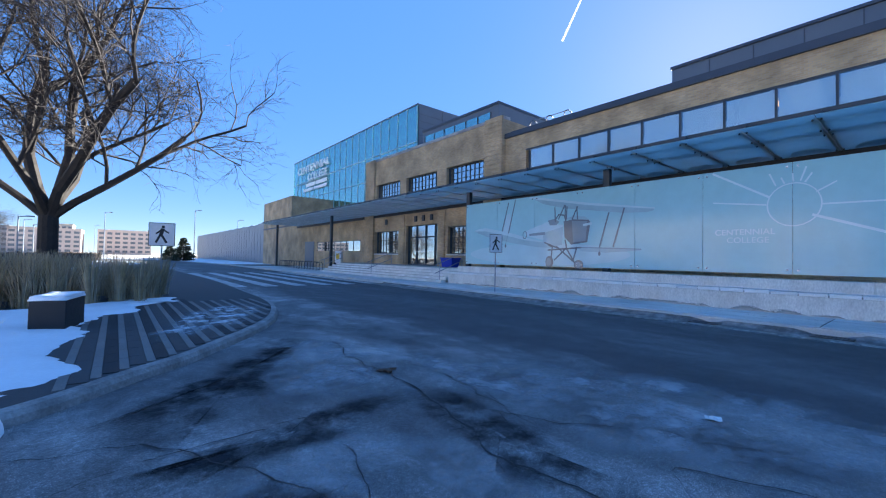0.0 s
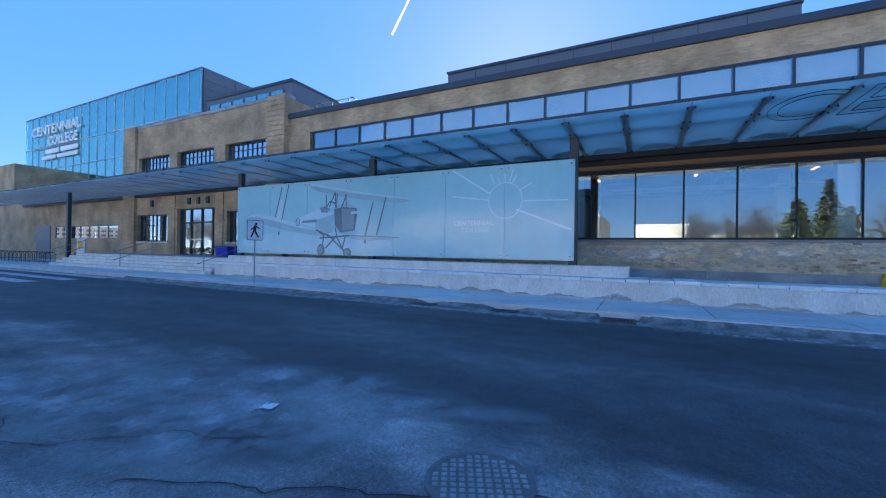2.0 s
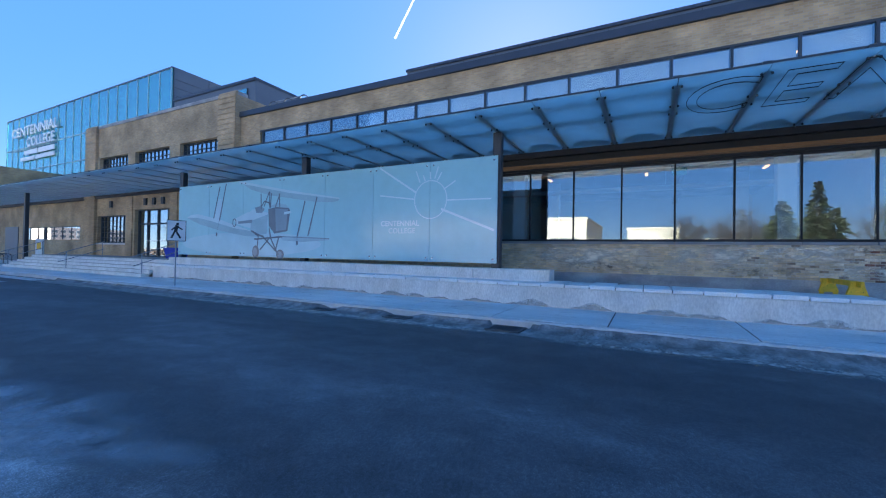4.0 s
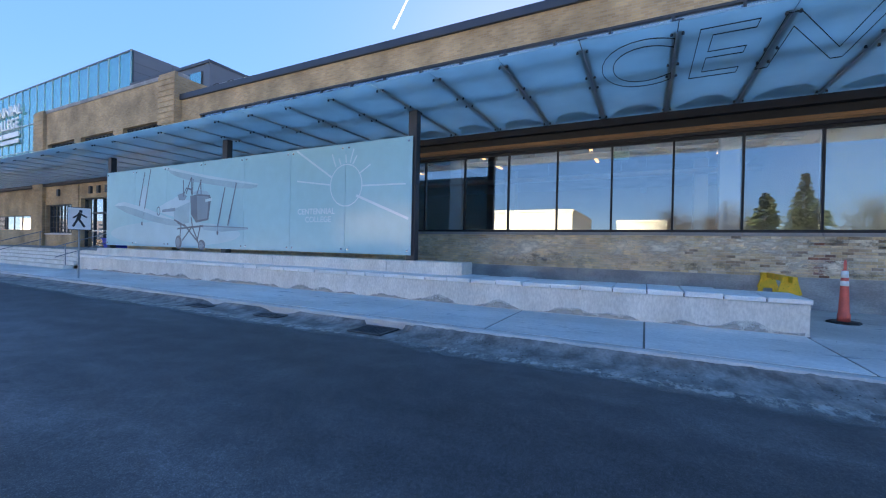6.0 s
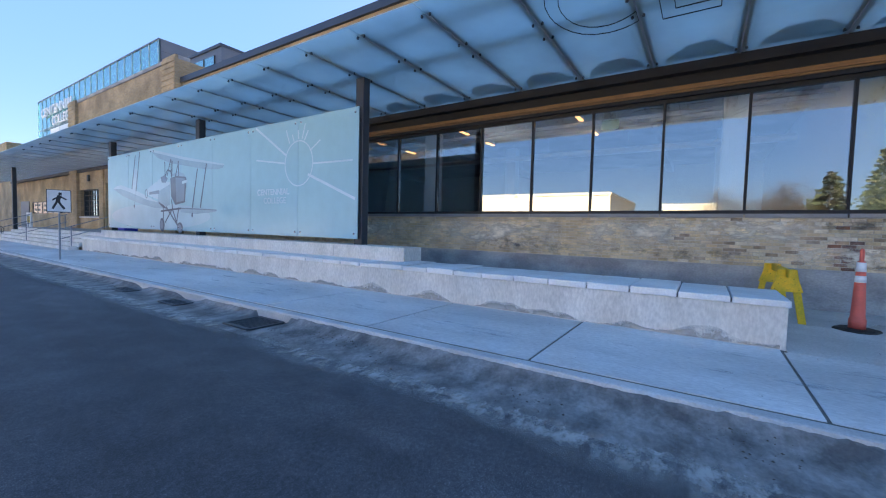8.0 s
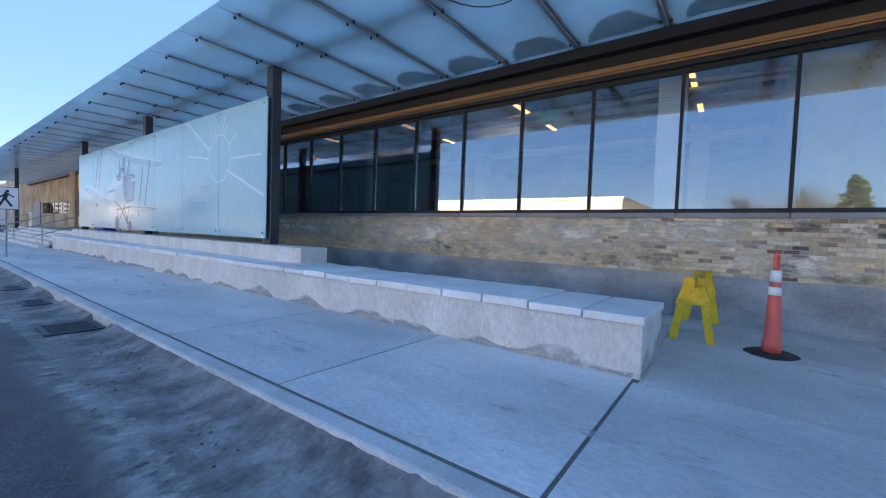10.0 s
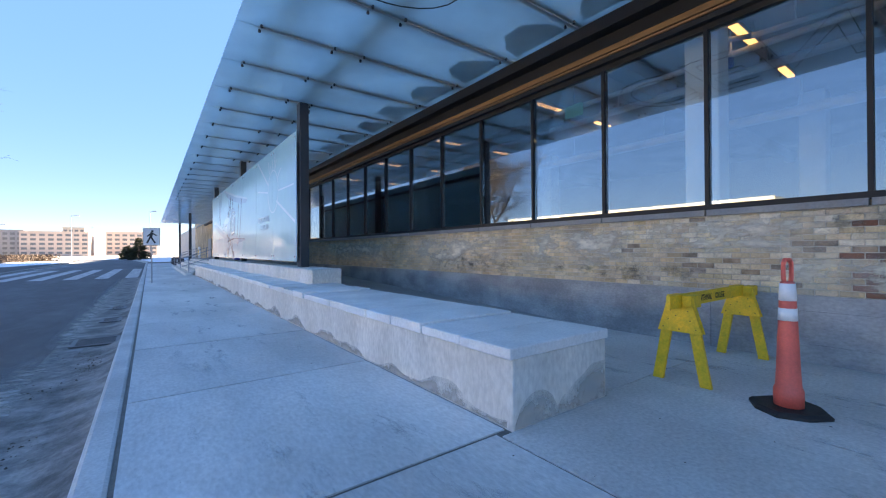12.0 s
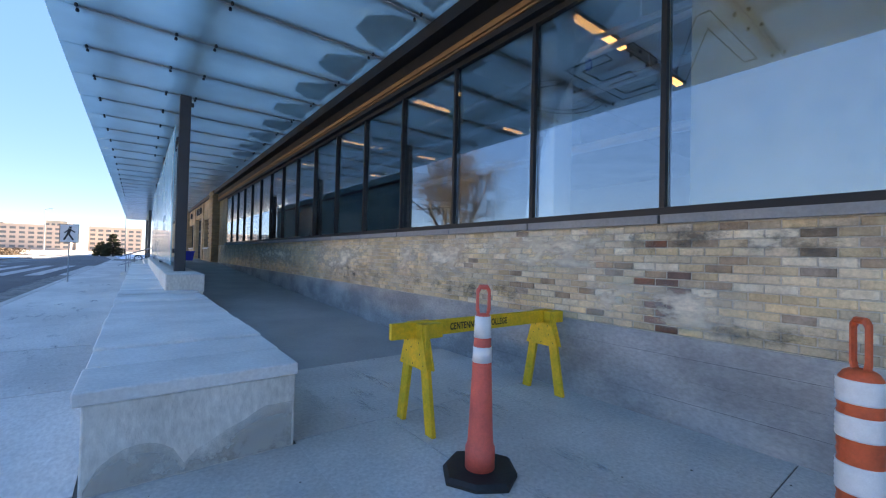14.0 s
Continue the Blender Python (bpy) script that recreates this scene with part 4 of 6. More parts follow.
while x < 3.45:
    w = (0.1, 0.17, 0.1, 0.15)[k % 4]
    y0 = kerb_y_at(x + w)
    if y0 is None:
        break
    end = 14.2 if x < 1.6 else 13.4
    yy = y0 + 0.02
    while yy < end:
        n = min(yy + random.uniform(0.5, 0.6), end)
        part("paver", boxed(x + 0.004, x + w - 0.004, yy + 0.003, n - 0.003, 0.12, 0.134), (PAVER_L, PAVER_D, PAVER_L, PAVER_K)[k % 4], stripes)
        yy = n
    x += w
    k += 1


def snow_patch(points, z, h):
    """A low drift with a frayed, thinning edge."""
    out = ragged(points, 0.12, 0.34)
    cx, cy = sum(p[0] for p in out) / len(out), sum(p[1] for p in out) / len(out)
    bm = bmesh.new()
    prev = None
    for s, hh in ((1.0, 0.0), (0.985, 0.3), (0.95, 0.6), (0.8, 0.9), (0.4, 1.0)):
        ring = []
        for x, y in out:
            px, py = cx + (x - cx) * s, cy + (y - cy) * s
            ring.append(bm.verts.new((px, py, z + hh * h * (1 + 0.5 * noise.noise((px * 1.5, py * 1.5, 4))))))
        if prev:
            for i in range(len(ring)):
                j = (i + 1) % len(ring)
                bm.faces.new((prev[i], prev[j], ring[j], ring[i]))
        prev = ring
    bm.faces.new(prev)
    bmesh.ops.recalc_face_normals(bm, faces=bm.faces)
    return bm


for pts, z, h in (([(-1.0, 5.4), (-0.45, 5.6), (-0.3, 6.6), (-0.5, 7.4), (-0.45, 8.6), (-0.2, 9.5), (-0.5, 10.8), (-3, 11.4), (-6, 11), (-6, 7), (-2.6, 5.2), (-1.6, 5.2)], 0.1, 0.09),
                  ([(-1.1, 4.9), (-0.75, 4.7), (-0.55, 5.0), (-0.5, 5.5), (-0.7, 6.2), (-1.6, 6.2), (-2.4, 5.4)], 0.004, 0.14),
                  ([(-0.5, 10.6), (0.4, 11.6), (0.5, 12.6), (1.4, 13.8), (1.5, 14.9), (0.6, 14.6), (-0.6, 13.0), (-3, 12.6), (-5, 12.6), (-5, 11)], 0.13, 0.06)):
    tagged(solid("snow_patch", snow_patch(pts, z, h), SNOW, True), "patch of old snow with a melting edge", "snow", "", "structure")

tagged(film("frost_patch", ragged([(0.3, 7.2), (1.4, 8.0), (2.2, 8.9), (3.2, 11.2), (2.4, 12.4), (1.3, 11.0), (0.7, 9.4)], 0.2, 0.3), 0.1375, FROST), "thin broken frost on the striped pavers", "frost", "", "structure")

block = thing("granite_block", (-0.77, 9.95, 0.13, 0, 0, -12), "dark polished stone block with a cap of snow", "stone seat")
part("body", boxed(-0.24, 0.24, -0.48, 0.48, 0, 0.52, bevel=0.012), GRANITE, block)
bm = box(bmesh.new(), -0.25, 0.25, -0.49, 0.49, 0.52, 0.6)
bmesh.ops.subdivide_edges(bm, edges=list(bm.edges), cuts=3, use_grid_fill=True)
for v in bm.verts:
    if v.co.z > 0.55:
        v.co.z += 0.02 * noise.noise(v.co * 6)
        v.co.x *= 0.94
        v.co.y *= 0.97
part("snow_cap", bm, SNOW, block, "smooth white snow cap", True)

bm = bmesh.new()
clumps = []
for i in range(120):
    clumps.append((random.uniform(-8.5, 1.25), random.uniform(13.5, 17.2), random.uniform(1.25, 1.55)))
for cx, cy, h in clumps:
    for i in range(150):
        a, r = random.uniform(0, 6.28), random.uniform(0.0, 0.2)
        bx, by = cx + r * math.cos(a), cy + r * math.sin(a)
        lean = random.uniform(0.05, 0.45)
        hh = h * random.uniform(0.6, 1.1)
        w = 0.0048
        p = Vector((bx, by, 0.1))
        last = None
        for s in range(4):
            t = s / 3
            q = p + Vector((math.cos(a) * lean * t * t, math.sin(a) * lean * t * t, hh * (t - 0.12 * t * t)))
            ww = w * (1 - 0.55 * t) + (0.004 if s == 2 else 0)
            pair = (bm.verts.new(q - Vector((math.sin(a), -math.cos(a), 0)) * ww), bm.verts.new(q + Vector((math.sin(a), -math.cos(a), 0)) * ww))
            if last:
                bm.faces.new((last[0], last[1], pair[1], pair[0]))
            last = pair
tagged(solid("ornamental_grass", bm, STRAW), "tall dry straw-coloured ornamental grass in a bed", "grass", "", "stuff")


def bare_tree(name, at, limbs, fork, radius, depth, label, seed, group=""):
    """A leafless tree: a tapered trunk, curved limbs and several orders of twigs."""
    rnd = random.Random(seed)
    t = thing(name, at, label, "tree", group)
    trunk, boughs, twigs = bmesh.new(), bmesh.new(), bmesh.new()
    tube(trunk, (0, 0, -0.1), (0.01, 0, 0.5), radius * 1.35, radius * 1.02, 12)
    tube(trunk, (0.01, 0, 0.5), (0.0, 0, fork), radius * 1.02, radius * 0.95, 12)

    def grow(p, d, r, length, order):
        steps = 5 if order < 2 else 4 if order < 4 else 3
        for s in range(steps):
            q = p + d * (length / steps)
            r1 = r * (0.925 if order < 3 else 0.88)
            bm = trunk if order == 0 and s == 0 else boughs if order < 2 else twigs
            tube(bm, p, q, r, r1, 7 if order < 2 else 4 if order < 3 else 3, False)
            p, r = q, r1
            wob = 0.2 if order < 2 else 0.34
            d = (d + Vector((rnd.uniform(-wob, wob), rnd.uniform(-wob, wob), rnd.uniform(-wob, wob) + (0.03 if order < 2 else -0.03)))).normalized()
            if order < depth and s >= (1 if order == 0 else 0) and (order < 4 or s % 2):
                for _ in range(2 if order in (2, 3) and rnd.random() < 0.7 else 1):
                    side = d.cross(Vector((rnd.uniform(-1, 1), rnd.uniform(-1, 1), rnd.uniform(-1, 1)))).normalized()
                    nd = (d * rnd.uniform(0.55, 0.95) + side * rnd.uniform(0.55, 0.95) + Vector((0, 0, 0.08))).normalized()
                    grow(p, nd, max(0.004, r * rnd.uniform(0.45, 0.68)), length * rnd.uniform(0.5, 0.72), order + 1)

    for d, r, l in limbs:
        grow(Vector((0, 0, fork - 0.12)), Vector(d).normalized(), r, l, 0)
    part("trunk", trunk, BARK, t)
    part("bough_framework", boughs, BARK, t)
    part("crown", twigs, TWIG, t)
    return t


R_, F_ = Vector((0.774, -0.633, 0)), Vector((0.633, 0.774, 0))
limbs = [(-0.42 * R_ + Vector((0, 0, 1)), 0.18, 5.4), (0.12 * R_ + 0.2 * F_ + Vector((0, 0, 1)), 0.16, 5.4), (0.5 * R_ - 0.2 * F_ + Vector((0, 0, 0.9)), 0.17, 5.2), (0.8 * R_ + 0.1 * F_ + Vector((0, 0, 0.62)), 0.12, 4.7),
         (-0.85 * R_ - 0.1 * F_ + Vector((0, 0, 0.7)), 0.12, 5.0), (-0.2 * R_ + 0.7 * F_ + Vector((0, 0, 0.9)), 0.12, 4.8), (0.2 * R_ - 0.7 * F_ + Vector((0, 0, 0.9)), 0.12, 4.6)]
tree = bare_tree("bare_tree", pose(-1.85, 19.5, 0.1) @ Matrix.Scale(1.12, 4), limbs, 2.35, 0.25, 5, "large leafless spreading tree in the island grass bed", 5)

for at, s in (((-19, 60, 0), 0.7), ((-47, -15, 0), 0.6), ((-13, 70, 0), 0.6), ((-21, 90, 0), 0.65), ((-30, 75, 0), 0.7), ((-24, -14, 0), 0.55), ((-27, -27, 0), 0.6), ((-22, -30, 0), 0.5), ((-36, -9, 0), 0.6)):
    copy_thing(tree, pose(*at, 0, 0, 70 * s + at[1]) @ Matrix.Scale(s, 4))["label"] = "leafless tree standing on the snowy verge"


def conifer(at, h, r, seed):
    rnd = random.Random(seed)
    t = thing("conifer", at, "dark green conifer with ragged drooping boughs", "tree", "conifers")
    trunk = tube(bmesh.new(), (0, 0, -0.1), (0, 0, h * 0.95), 0.16, 0.03, 8)
    part("trunk", trunk, BARK, t)
    bm = bmesh.new()
    tiers = int(h * 4.2)
    for i in range(tiers):
        z = h * (0.08 + 0.9 * i / tiers)
        rad = r * (1 - (i / tiers) ** 1.2) * rnd.uniform(0.75, 1.1) + 0.12
        for k in range(max(5, int(14 * rad / r) + 4)):
            a = rnd.uniform(0, 6.28)
            l = rad * rnd.uniform(0.6, 1.15)
            d = Vector((math.cos(a), math.sin(a), rnd.uniform(-0.25, 0.2)))
            side = Vector((-math.sin(a), math.cos(a), 0))
            for s in range(5):
                f = (s + 1) / 5
                c = Vector((0, 0, z)) + d * l * f
                for q in range(4):
                    w = side * rnd.uniform(-0.3, 0.3) + Vector((0, 0, rnd.uniform(-0.22, 0.12)))
                    e = d * 0.28 * rnd.uniform(0.6, 1.2)
                    bm.faces.new([bm.verts.new(c), bm.verts.new(c + w * 0.8 + e * 0.3), bm.verts.new(c + e + w), bm.verts.new(c + e * 0.7 - w * 0.25)])
    part("crown", bm, NEEDLE, t)
    return t


conifer((-20, -16.2, 0), 7.8, 2.6, 2)
conifer((-32, -22.5, 0), 11.5, 2.6, 3)
conifer((-19, -20, 0), 6.8, 2.3, 4)
conifer((10.4, 94, 0), 4.8, 2.0, 6)
conifer((8.4, 97, 0), 3.2, 1.6, 7)


# ---- signs ----
def crossing_sign(at, zb, w, h):
    t = thing("crossing_sign", at, "white pedestrian crossing sign with a black walking figure", "road sign", "crossing signs")
    part("pole", tube(bmesh.new(), (0, 0.02, -0.05), (0, 0.02, zb + h), 0.025, None, 8), STEEL_GREY, t)
    plate = part("plate", bevelled(box(bmesh.new(), -w / 2, w / 2, -0.012, -0.004, zb, zb + h), 0.003, 1), WHITE, t)
    bm = bmesh.new()
    for a, b, c, d in ((-w / 2, w / 2, zb, zb + 0.02), (-w / 2, w / 2, zb + h - 0.02, zb + h), (-w / 2, -w / 2 + 0.02, zb + 0.02, zb + h - 0.02), (w / 2 - 0.02, w / 2, zb + 0.02, zb + h - 0.02)):
        box(bm, a, b, -0.0135, -0.0123, c, d)
    part("border", bm, BLACK, plate)
    bm = bmesh.new()
    s, cz = h * 0.42, zb + h * 0.5

    def bar(x0, z0, x1, z1, th):
        dx, dz = x1 - x0, z1 - z0
        l = math.hypot(dx, dz)
        ux, uz = -dz / l * th / 2, dx / l * th / 2
        lo = [bm.verts.new((s * (x + 0), -0.0125, cz + s * z)) for x, z in ((x0 + ux, z0 + uz), (x1 + ux, z1 + uz), (x1 - ux, z1 - uz), (x0 - ux, z0 - uz))]
        hi = [bm.verts.new((v.co.x, -0.0145, v.co.z)) for v in lo]
        bm.faces.new(lo)
        bm.faces.new(hi[::-1])
        for i in range(4):
            bm.faces.new((lo[i], lo[(i + 1) % 4], hi[(i + 1) % 4], hi[i]))
    bar(0.1, 0.62, 0.1, 0.9, 0.26)
    bar(0.05, 0.6, -0.1, -0.1, 0.34)
    bar(-0.08, 0.0, 0.42, -0.85, 0.2)
    bar(-0.12, 0.0, -0.5, -0.85, 0.2)
    bar(0.0, 0.5, -0.5, 0.05, 0.15)
    bar(0.05, 0.5, 0.6, 0.15, 0.15)
    bmesh.ops.recalc_face_normals(bm, faces=bm.faces)
    part("figure", bm, BLACK, plate)
    return t


crossing_sign((12.2, 11.45, Z0, 0, 0, -12), 1.62, 0.62, 0.76)
crossing_sign((1.15, 15.9, 0.12, 0, 0, -10), 1.6, 0.72, 0.76)


def lobes(u):
    """Two rounded lobes of damp on the end of the seat wall."""
    v = (u - 14.26) / 1.15
    return 0.04 + 0.2 * max(0.0, math.sin(math.pi * min(1, v / 0.44))) ** 0.6 if v < 0.42 else 0.05 + 0.27 * min(1.0, (v - 0.42) / 0.42) ** 0.7


def base_stain(name, a, b, height, to_world):
    """A damp tide mark with a scalloped upper edge."""
    bm = bmesh.new()
    n = int((b - a) / 0.06)
    lo, hi = [], []
    for i in range(n + 1):
        u = a + (b - a) * i / n
        h = lobes(u) + 0.02 * noise.noise((u * 7, 0, 2)) if not height else height * max(0.02, 0.35 + 1.3 * noise.noise((u * 1.35, 3.1, 0)) + 0.25 * noise.noise((u * 4.5, 1.1, 0)))
        lo.append(bm.verts.new(to_world(u, Z0 + 0.004)))
        hi.append(bm.verts.new(to_world(u, Z0 + 0.004 + h)))
    for i in range(n):
        bm.faces.new((lo[i], lo[i + 1], hi[i + 1], hi[i]))
    ob = part(name, bm, STAIN, bench, "damp brown tide mark")
    cover = []
    for v in ob.data.vertices:
        cover.append(0.95 if v.co.z < Z0 + 0.005 else 0.25)
    ob.data.attributes.new("cover", "FLOAT", "POINT").data.foreach_set("value", cover)
    return ob


base_stain("stain", -7.84, 16.2, 0.17, lambda u, z: (14.237, u, z))
base_stain("stain", 14.26, 15.41, 0, lambda u, z: (u, -7.903, z))

# ---- canopy details ----
for y in RIBS[4:30]:
    for x in (13.62, 14.87, 15.45, 17.72):
        for s in (-1, 1):
            if y < 8 or x == 13.62:
                part("bolt", lathe(bmesh.new(), [(0.018, 5.155), (0.024, 5.16), (0.024, 5.185), (0.016, 5.207)], 8, (x, y + s * 0.085)), STEEL, canopy)
for y in RIBS[4:26]:
    part("debris", prism(bmesh.new(), ragged([(17.05, y + 0.45), (17.45, y + 0.2), (17.85, y + 0.1), (17.85, y + 1.3), (17.45, y + 1.2), (17.1, y + 0.95)], 0.15, 0.1), 5.227, 5.23), DEBRIS, canopy, "grey drift of wet debris lying on the glass")
canopy_word = lettering("canopy_letters", "CEN", 3.15, Matrix.Translation((15.8, -4.5, 5.198)) @ SOFFIT @ Matrix.Diagonal((0.66, 1, 1, 1)), INK, canopy, stroke=0.011, space=1.1)
canopy_word["label"] = "thin dark outlines of large letters on the canopy glass"
hatch = thing("roof_hatch_rail", (19.2, 13.0, 8.9), "grey steel guard rail hoops on the flat roof", "guard rail")
for y in (0, 1.2, 2.4):
    bm = bmesh.new()
    prev = None
    for k in range(9):
        a = math.pi * k / 8
        q = Vector((0.45 - 0.45 * math.cos(a), y, 0.6 + 0.55 * math.sin(a)))
        if prev is not None:
            tube(bm, prev, q, 0.03, None, 6)
        prev = q
    tube(bm, (0, y, 0), (0, y, 0.6), 0.03, None, 6)
    tube(bm, (0.9, y, 0), (0.9, y, 0.6), 0.03, None, 6)
    part("hoop", bm, STEEL, hatch)
for x, z in ((0, 0.6), (0.9, 0.6), (0.45, 1.15)):
    part("rail", tube(bmesh.new(), (x, 0, z), (x, 2.4, z), 0.025, None, 6), STEEL_GREY, hatch)
for k in range(1, 9):
    part("seam", boxed(23.96, 24.0, -7.7 + k * 1.88, -7.66 + k * 1.88, 9, 12.3), FLASHING, pent)
part("coping", boxed(23.9, 40.05, -7.75, 9.25, 12.35, 12.5), FLASHING, pent)
part("coping", boxed(22.9, 34.05, 21.45, 31.55, 13.75, 13.95), FLASHING, pent2)
part("strip_window", boxed(22.96, 22.99, 22.3, 31.2, 12.4, 13.3), CURTAIN, pent2)
for k in range(7):
    part("mullion", boxed(22.92, 22.99, 22.3 + 1.47 * k, 22.36 + 1.47 * k, 12.4, 13.3), STEEL, pent2)

# ---- mural drawing: biplane, radial engine, wordmark ----
ART = thing("mural_drawing", (0, 0, 0), "printed biplane, engine outline and white lettering on the glass", "mural print")


def art(name, pts, material, label="", lift=0.0):
    """A flat printed shape on the mural; pts are (y, z)."""
    bm = bmesh.new()
    f = bm.faces.new([bm.verts.new((15.056 - lift, y, z)) for y, z in pts])
    f.normal_update()
    if f.normal.x > 0:
        f.normal_flip()
    return part(name, bm, material, ART, label)


def art_line(name, a, b, w, material, lift=0.0, w2=None):
    dy, dz = b[0] - a[0], b[1] - a[1]
    l = math.hypot(dy, dz)
    ny, nz = -dz / l, dy / l
    w2 = w if w2 is None else w2
    return art(name, [(a[0] + ny * w, a[1] + nz * w), (b[0] + ny * w2, b[1] + nz * w2), (b[0] - ny * w2, b[1] - nz * w2), (a[0] - ny * w, a[1] - nz * w)], material, "", lift)


def disc(cy, cz, ry, rz, n=24):
    return [(cy + ry * math.cos(6.2832 * i / n), cz + rz * math.sin(6.2832 * i / n)) for i in range(n)]


art("cloud", disc(11.6, 1.75, 4.4, 0.5, 40), MURAL_MIST, "", -0.0006)
art("lower_wing", [(15.74, 2.97), (15.4, 3.08), (14.87, 3.11), (13.27, 2.82), (11.1, 2.28), (10.62, 2.1), (10.76, 2.05), (11.54, 2.09), (13.12, 2.31), (14.71, 2.64)], MURAL_SOFT)
art("wing_top", [(15.74, 2.98), (15.4, 3.09), (14.87, 3.12), (13.27, 2.83), (11.1, 2.29), (12.2, 2.42), (13.9, 2.78), (14.9, 2.95)], MURAL_PALE, "", 0.0005)
art("upper_wing", [(11.99, 4.44), (10.52, 4.16), (8.86, 3.84), (7.54, 3.62), (6.33, 3.46), (6.4, 3.37), (6.67, 3.33), (7.54, 3.38), (8.85, 3.58), (10.07, 3.76), (11.2, 4.05)], MURAL_SOFT)
art_line("wing_edge", (12.0, 4.43), (9.0, 3.86), 0.05, MURAL_PALE, 0.001)
art_line("wing_edge", (9.0, 3.86), (6.33, 3.46), 0.05, MURAL_PALE, 0.001, 0.025)
art("tail", [(13.4, 3.72), (13.2, 3.78), (13.1, 3.2), (13.3, 2.84), (13.72, 2.9)], MURAL_PALE, "", 0.0004)
art("fuselage", [(12.3, 2.82), (11.9, 2.95), (11.4, 3.1), (10.9, 3.14), (10.15, 3.05), (10.15, 2.5), (11.2, 2.42), (12.2, 2.62)], MURAL_PALE, "", 0.0005)
art("fuselage_side", [(11.2, 2.72), (10.15, 2.98), (10.2, 2.18), (10.8, 2.1), (11.2, 2.3)], MURAL_SOFT, "", 0.001)
art("fuselage_shadow", [(12.0, 2.72), (11.1, 2.78), (11.1, 2.64), (12.0, 2.62)], MURAL_GREY, "", 0.0012)
art("cockpit", [(11.45, 3.02), (11.1, 3.2), (10.8, 3.22), (10.6, 3.05), (10.9, 2.95)], MURAL_PALE, "", 0.0012)
art("windscreen", [(10.95, 3.28), (10.6, 3.34), (10.35, 3.2), (10.5, 3.05), (10.85, 3.06)], MURAL_GREY, "", 0.0014)
art("engine_cowl", [(10.13, 3.2), (9.64, 3.26), (8.95, 3.2), (8.86, 3.08), (9.0, 2.27), (9.75, 2.18), (10.08, 2.5)], MURAL_DARK, "dark grey engine radiator", 0.002)
art("cowl_front", [(9.72, 3.2), (9.0, 3.14), (9.08, 2.33), (9.66, 2.27)], MURAL_GREY, "", 0.0022)
art("cowl_cap", [(10.1, 3.3), (9.6, 3.42), (9.1, 3.34), (8.85, 3.12), (9.6, 3.22)], MURAL_SOFT, "", 0.0016)
art_line("exhaust", (9.2, 2.99), (8.8, 3.04), 0.05, MURAL_PALE, 0.0026)
art("lower_wing", [(9.44, 2.07), (8.22, 2.06), (6.83, 1.99), (6.78, 1.95), (6.83, 1.91), (8.21, 1.84), (9.28, 1.9)], MURAL_SOFT, "", 0.001)
art_line("wing_edge", (9.5, 2.06), (6.8, 1.97), 0.018, MURAL_GREY, 0.0016)
for a, b in (((13.3, 4.31), (13.71, 2.9)), ((12.86, 4.42), (13.29, 2.8)), ((8.07, 3.44), (8.46, 2.05)), ((7.45, 3.57), (7.89, 2.06))):
    art_line("strut", a, b, 0.03, MURAL_DARK, 0.0025)
    art_line("flying_wire", a, (b[0] - 0.06, b[1]), 0.007, MURAL_GREY, 0.0024)
for a, b in (((10.59, 3.85), (10.56, 3.2)), ((10.08, 3.92), (10.4, 3.3)), ((9.97, 3.85), (10.0, 3.25)), ((9.46, 3.8), (9.72, 3.25)), ((9.5, 3.8), (9.46, 3.25)), ((10.06, 3.9), (10.06, 3.3)), ((10.55, 3.3), (10.38, 3.52)), ((10.38, 3.52), (10.1, 3.46)), ((10.1, 3.46), (10.02, 3.22))):
    art_line("cabane_strut", a, b, 0.028, MURAL_DARK, 0.0025)
for a, b in (((10.7, 2.1), (10.76, 1.6)), ((10.5, 2.12), (9.5, 1.36)), ((9.98, 2.04), (10.6, 1.5)), ((9.95, 1.98), (9.6, 1.45)), ((9.47, 2.08), (9.64, 1.55)), ((10.95, 1.95), (9.3, 2.05)), ((11.15, 2.3), (10.45, 2.05)), ((10.05, 2.4), (9.95, 1.95)), ((10.7, 2.1), (10.95, 2.2))):
    art_line("undercarriage", a, b, 0.034, MURAL_DARK, 0.0027)
for cy, cz, ry, rz in ((10.85, 1.42, 0.21, 0.27), (9.39, 1.33, 0.22, 0.2)):
    art("wheel", disc(cy, cz, ry, rz), MURAL_DARK, "", 0.003)
    art("hub", disc(cy + 0.04, cz, ry * 0.62, rz * 0.68, 16), MURAL_GREY, "", 0.0035)
for a, b, r in (((13.29, 2.8), (13.46, 2.25), (13.47, 2.17)), ((8.46, 2.05), (8.46, 1.86), (8.46, 1.8))):
    art_line("drop_wire", a, b, 0.008, MURAL_GREY, 0.0025)
    art("drop_lamp", disc(*r, 0.055, 0.09, 12), MURAL_DARK, "", 0.0026)
ring = disc(12.26, 2.67, 0.11, 0.17, 18)
for a, b in zip(ring, ring[1:] + ring[:1]):
    art_line("roundel", a, b, 0.02, MURAL_DARK, 0.0016)
ring = disc(2.5, 3.24, 0.6, 0.62, 26)
for a, b in zip(ring, ring[1:] + ring[:1]):
    art_line("engine_ring", a, b, 0.016, MURAL_WHITE)
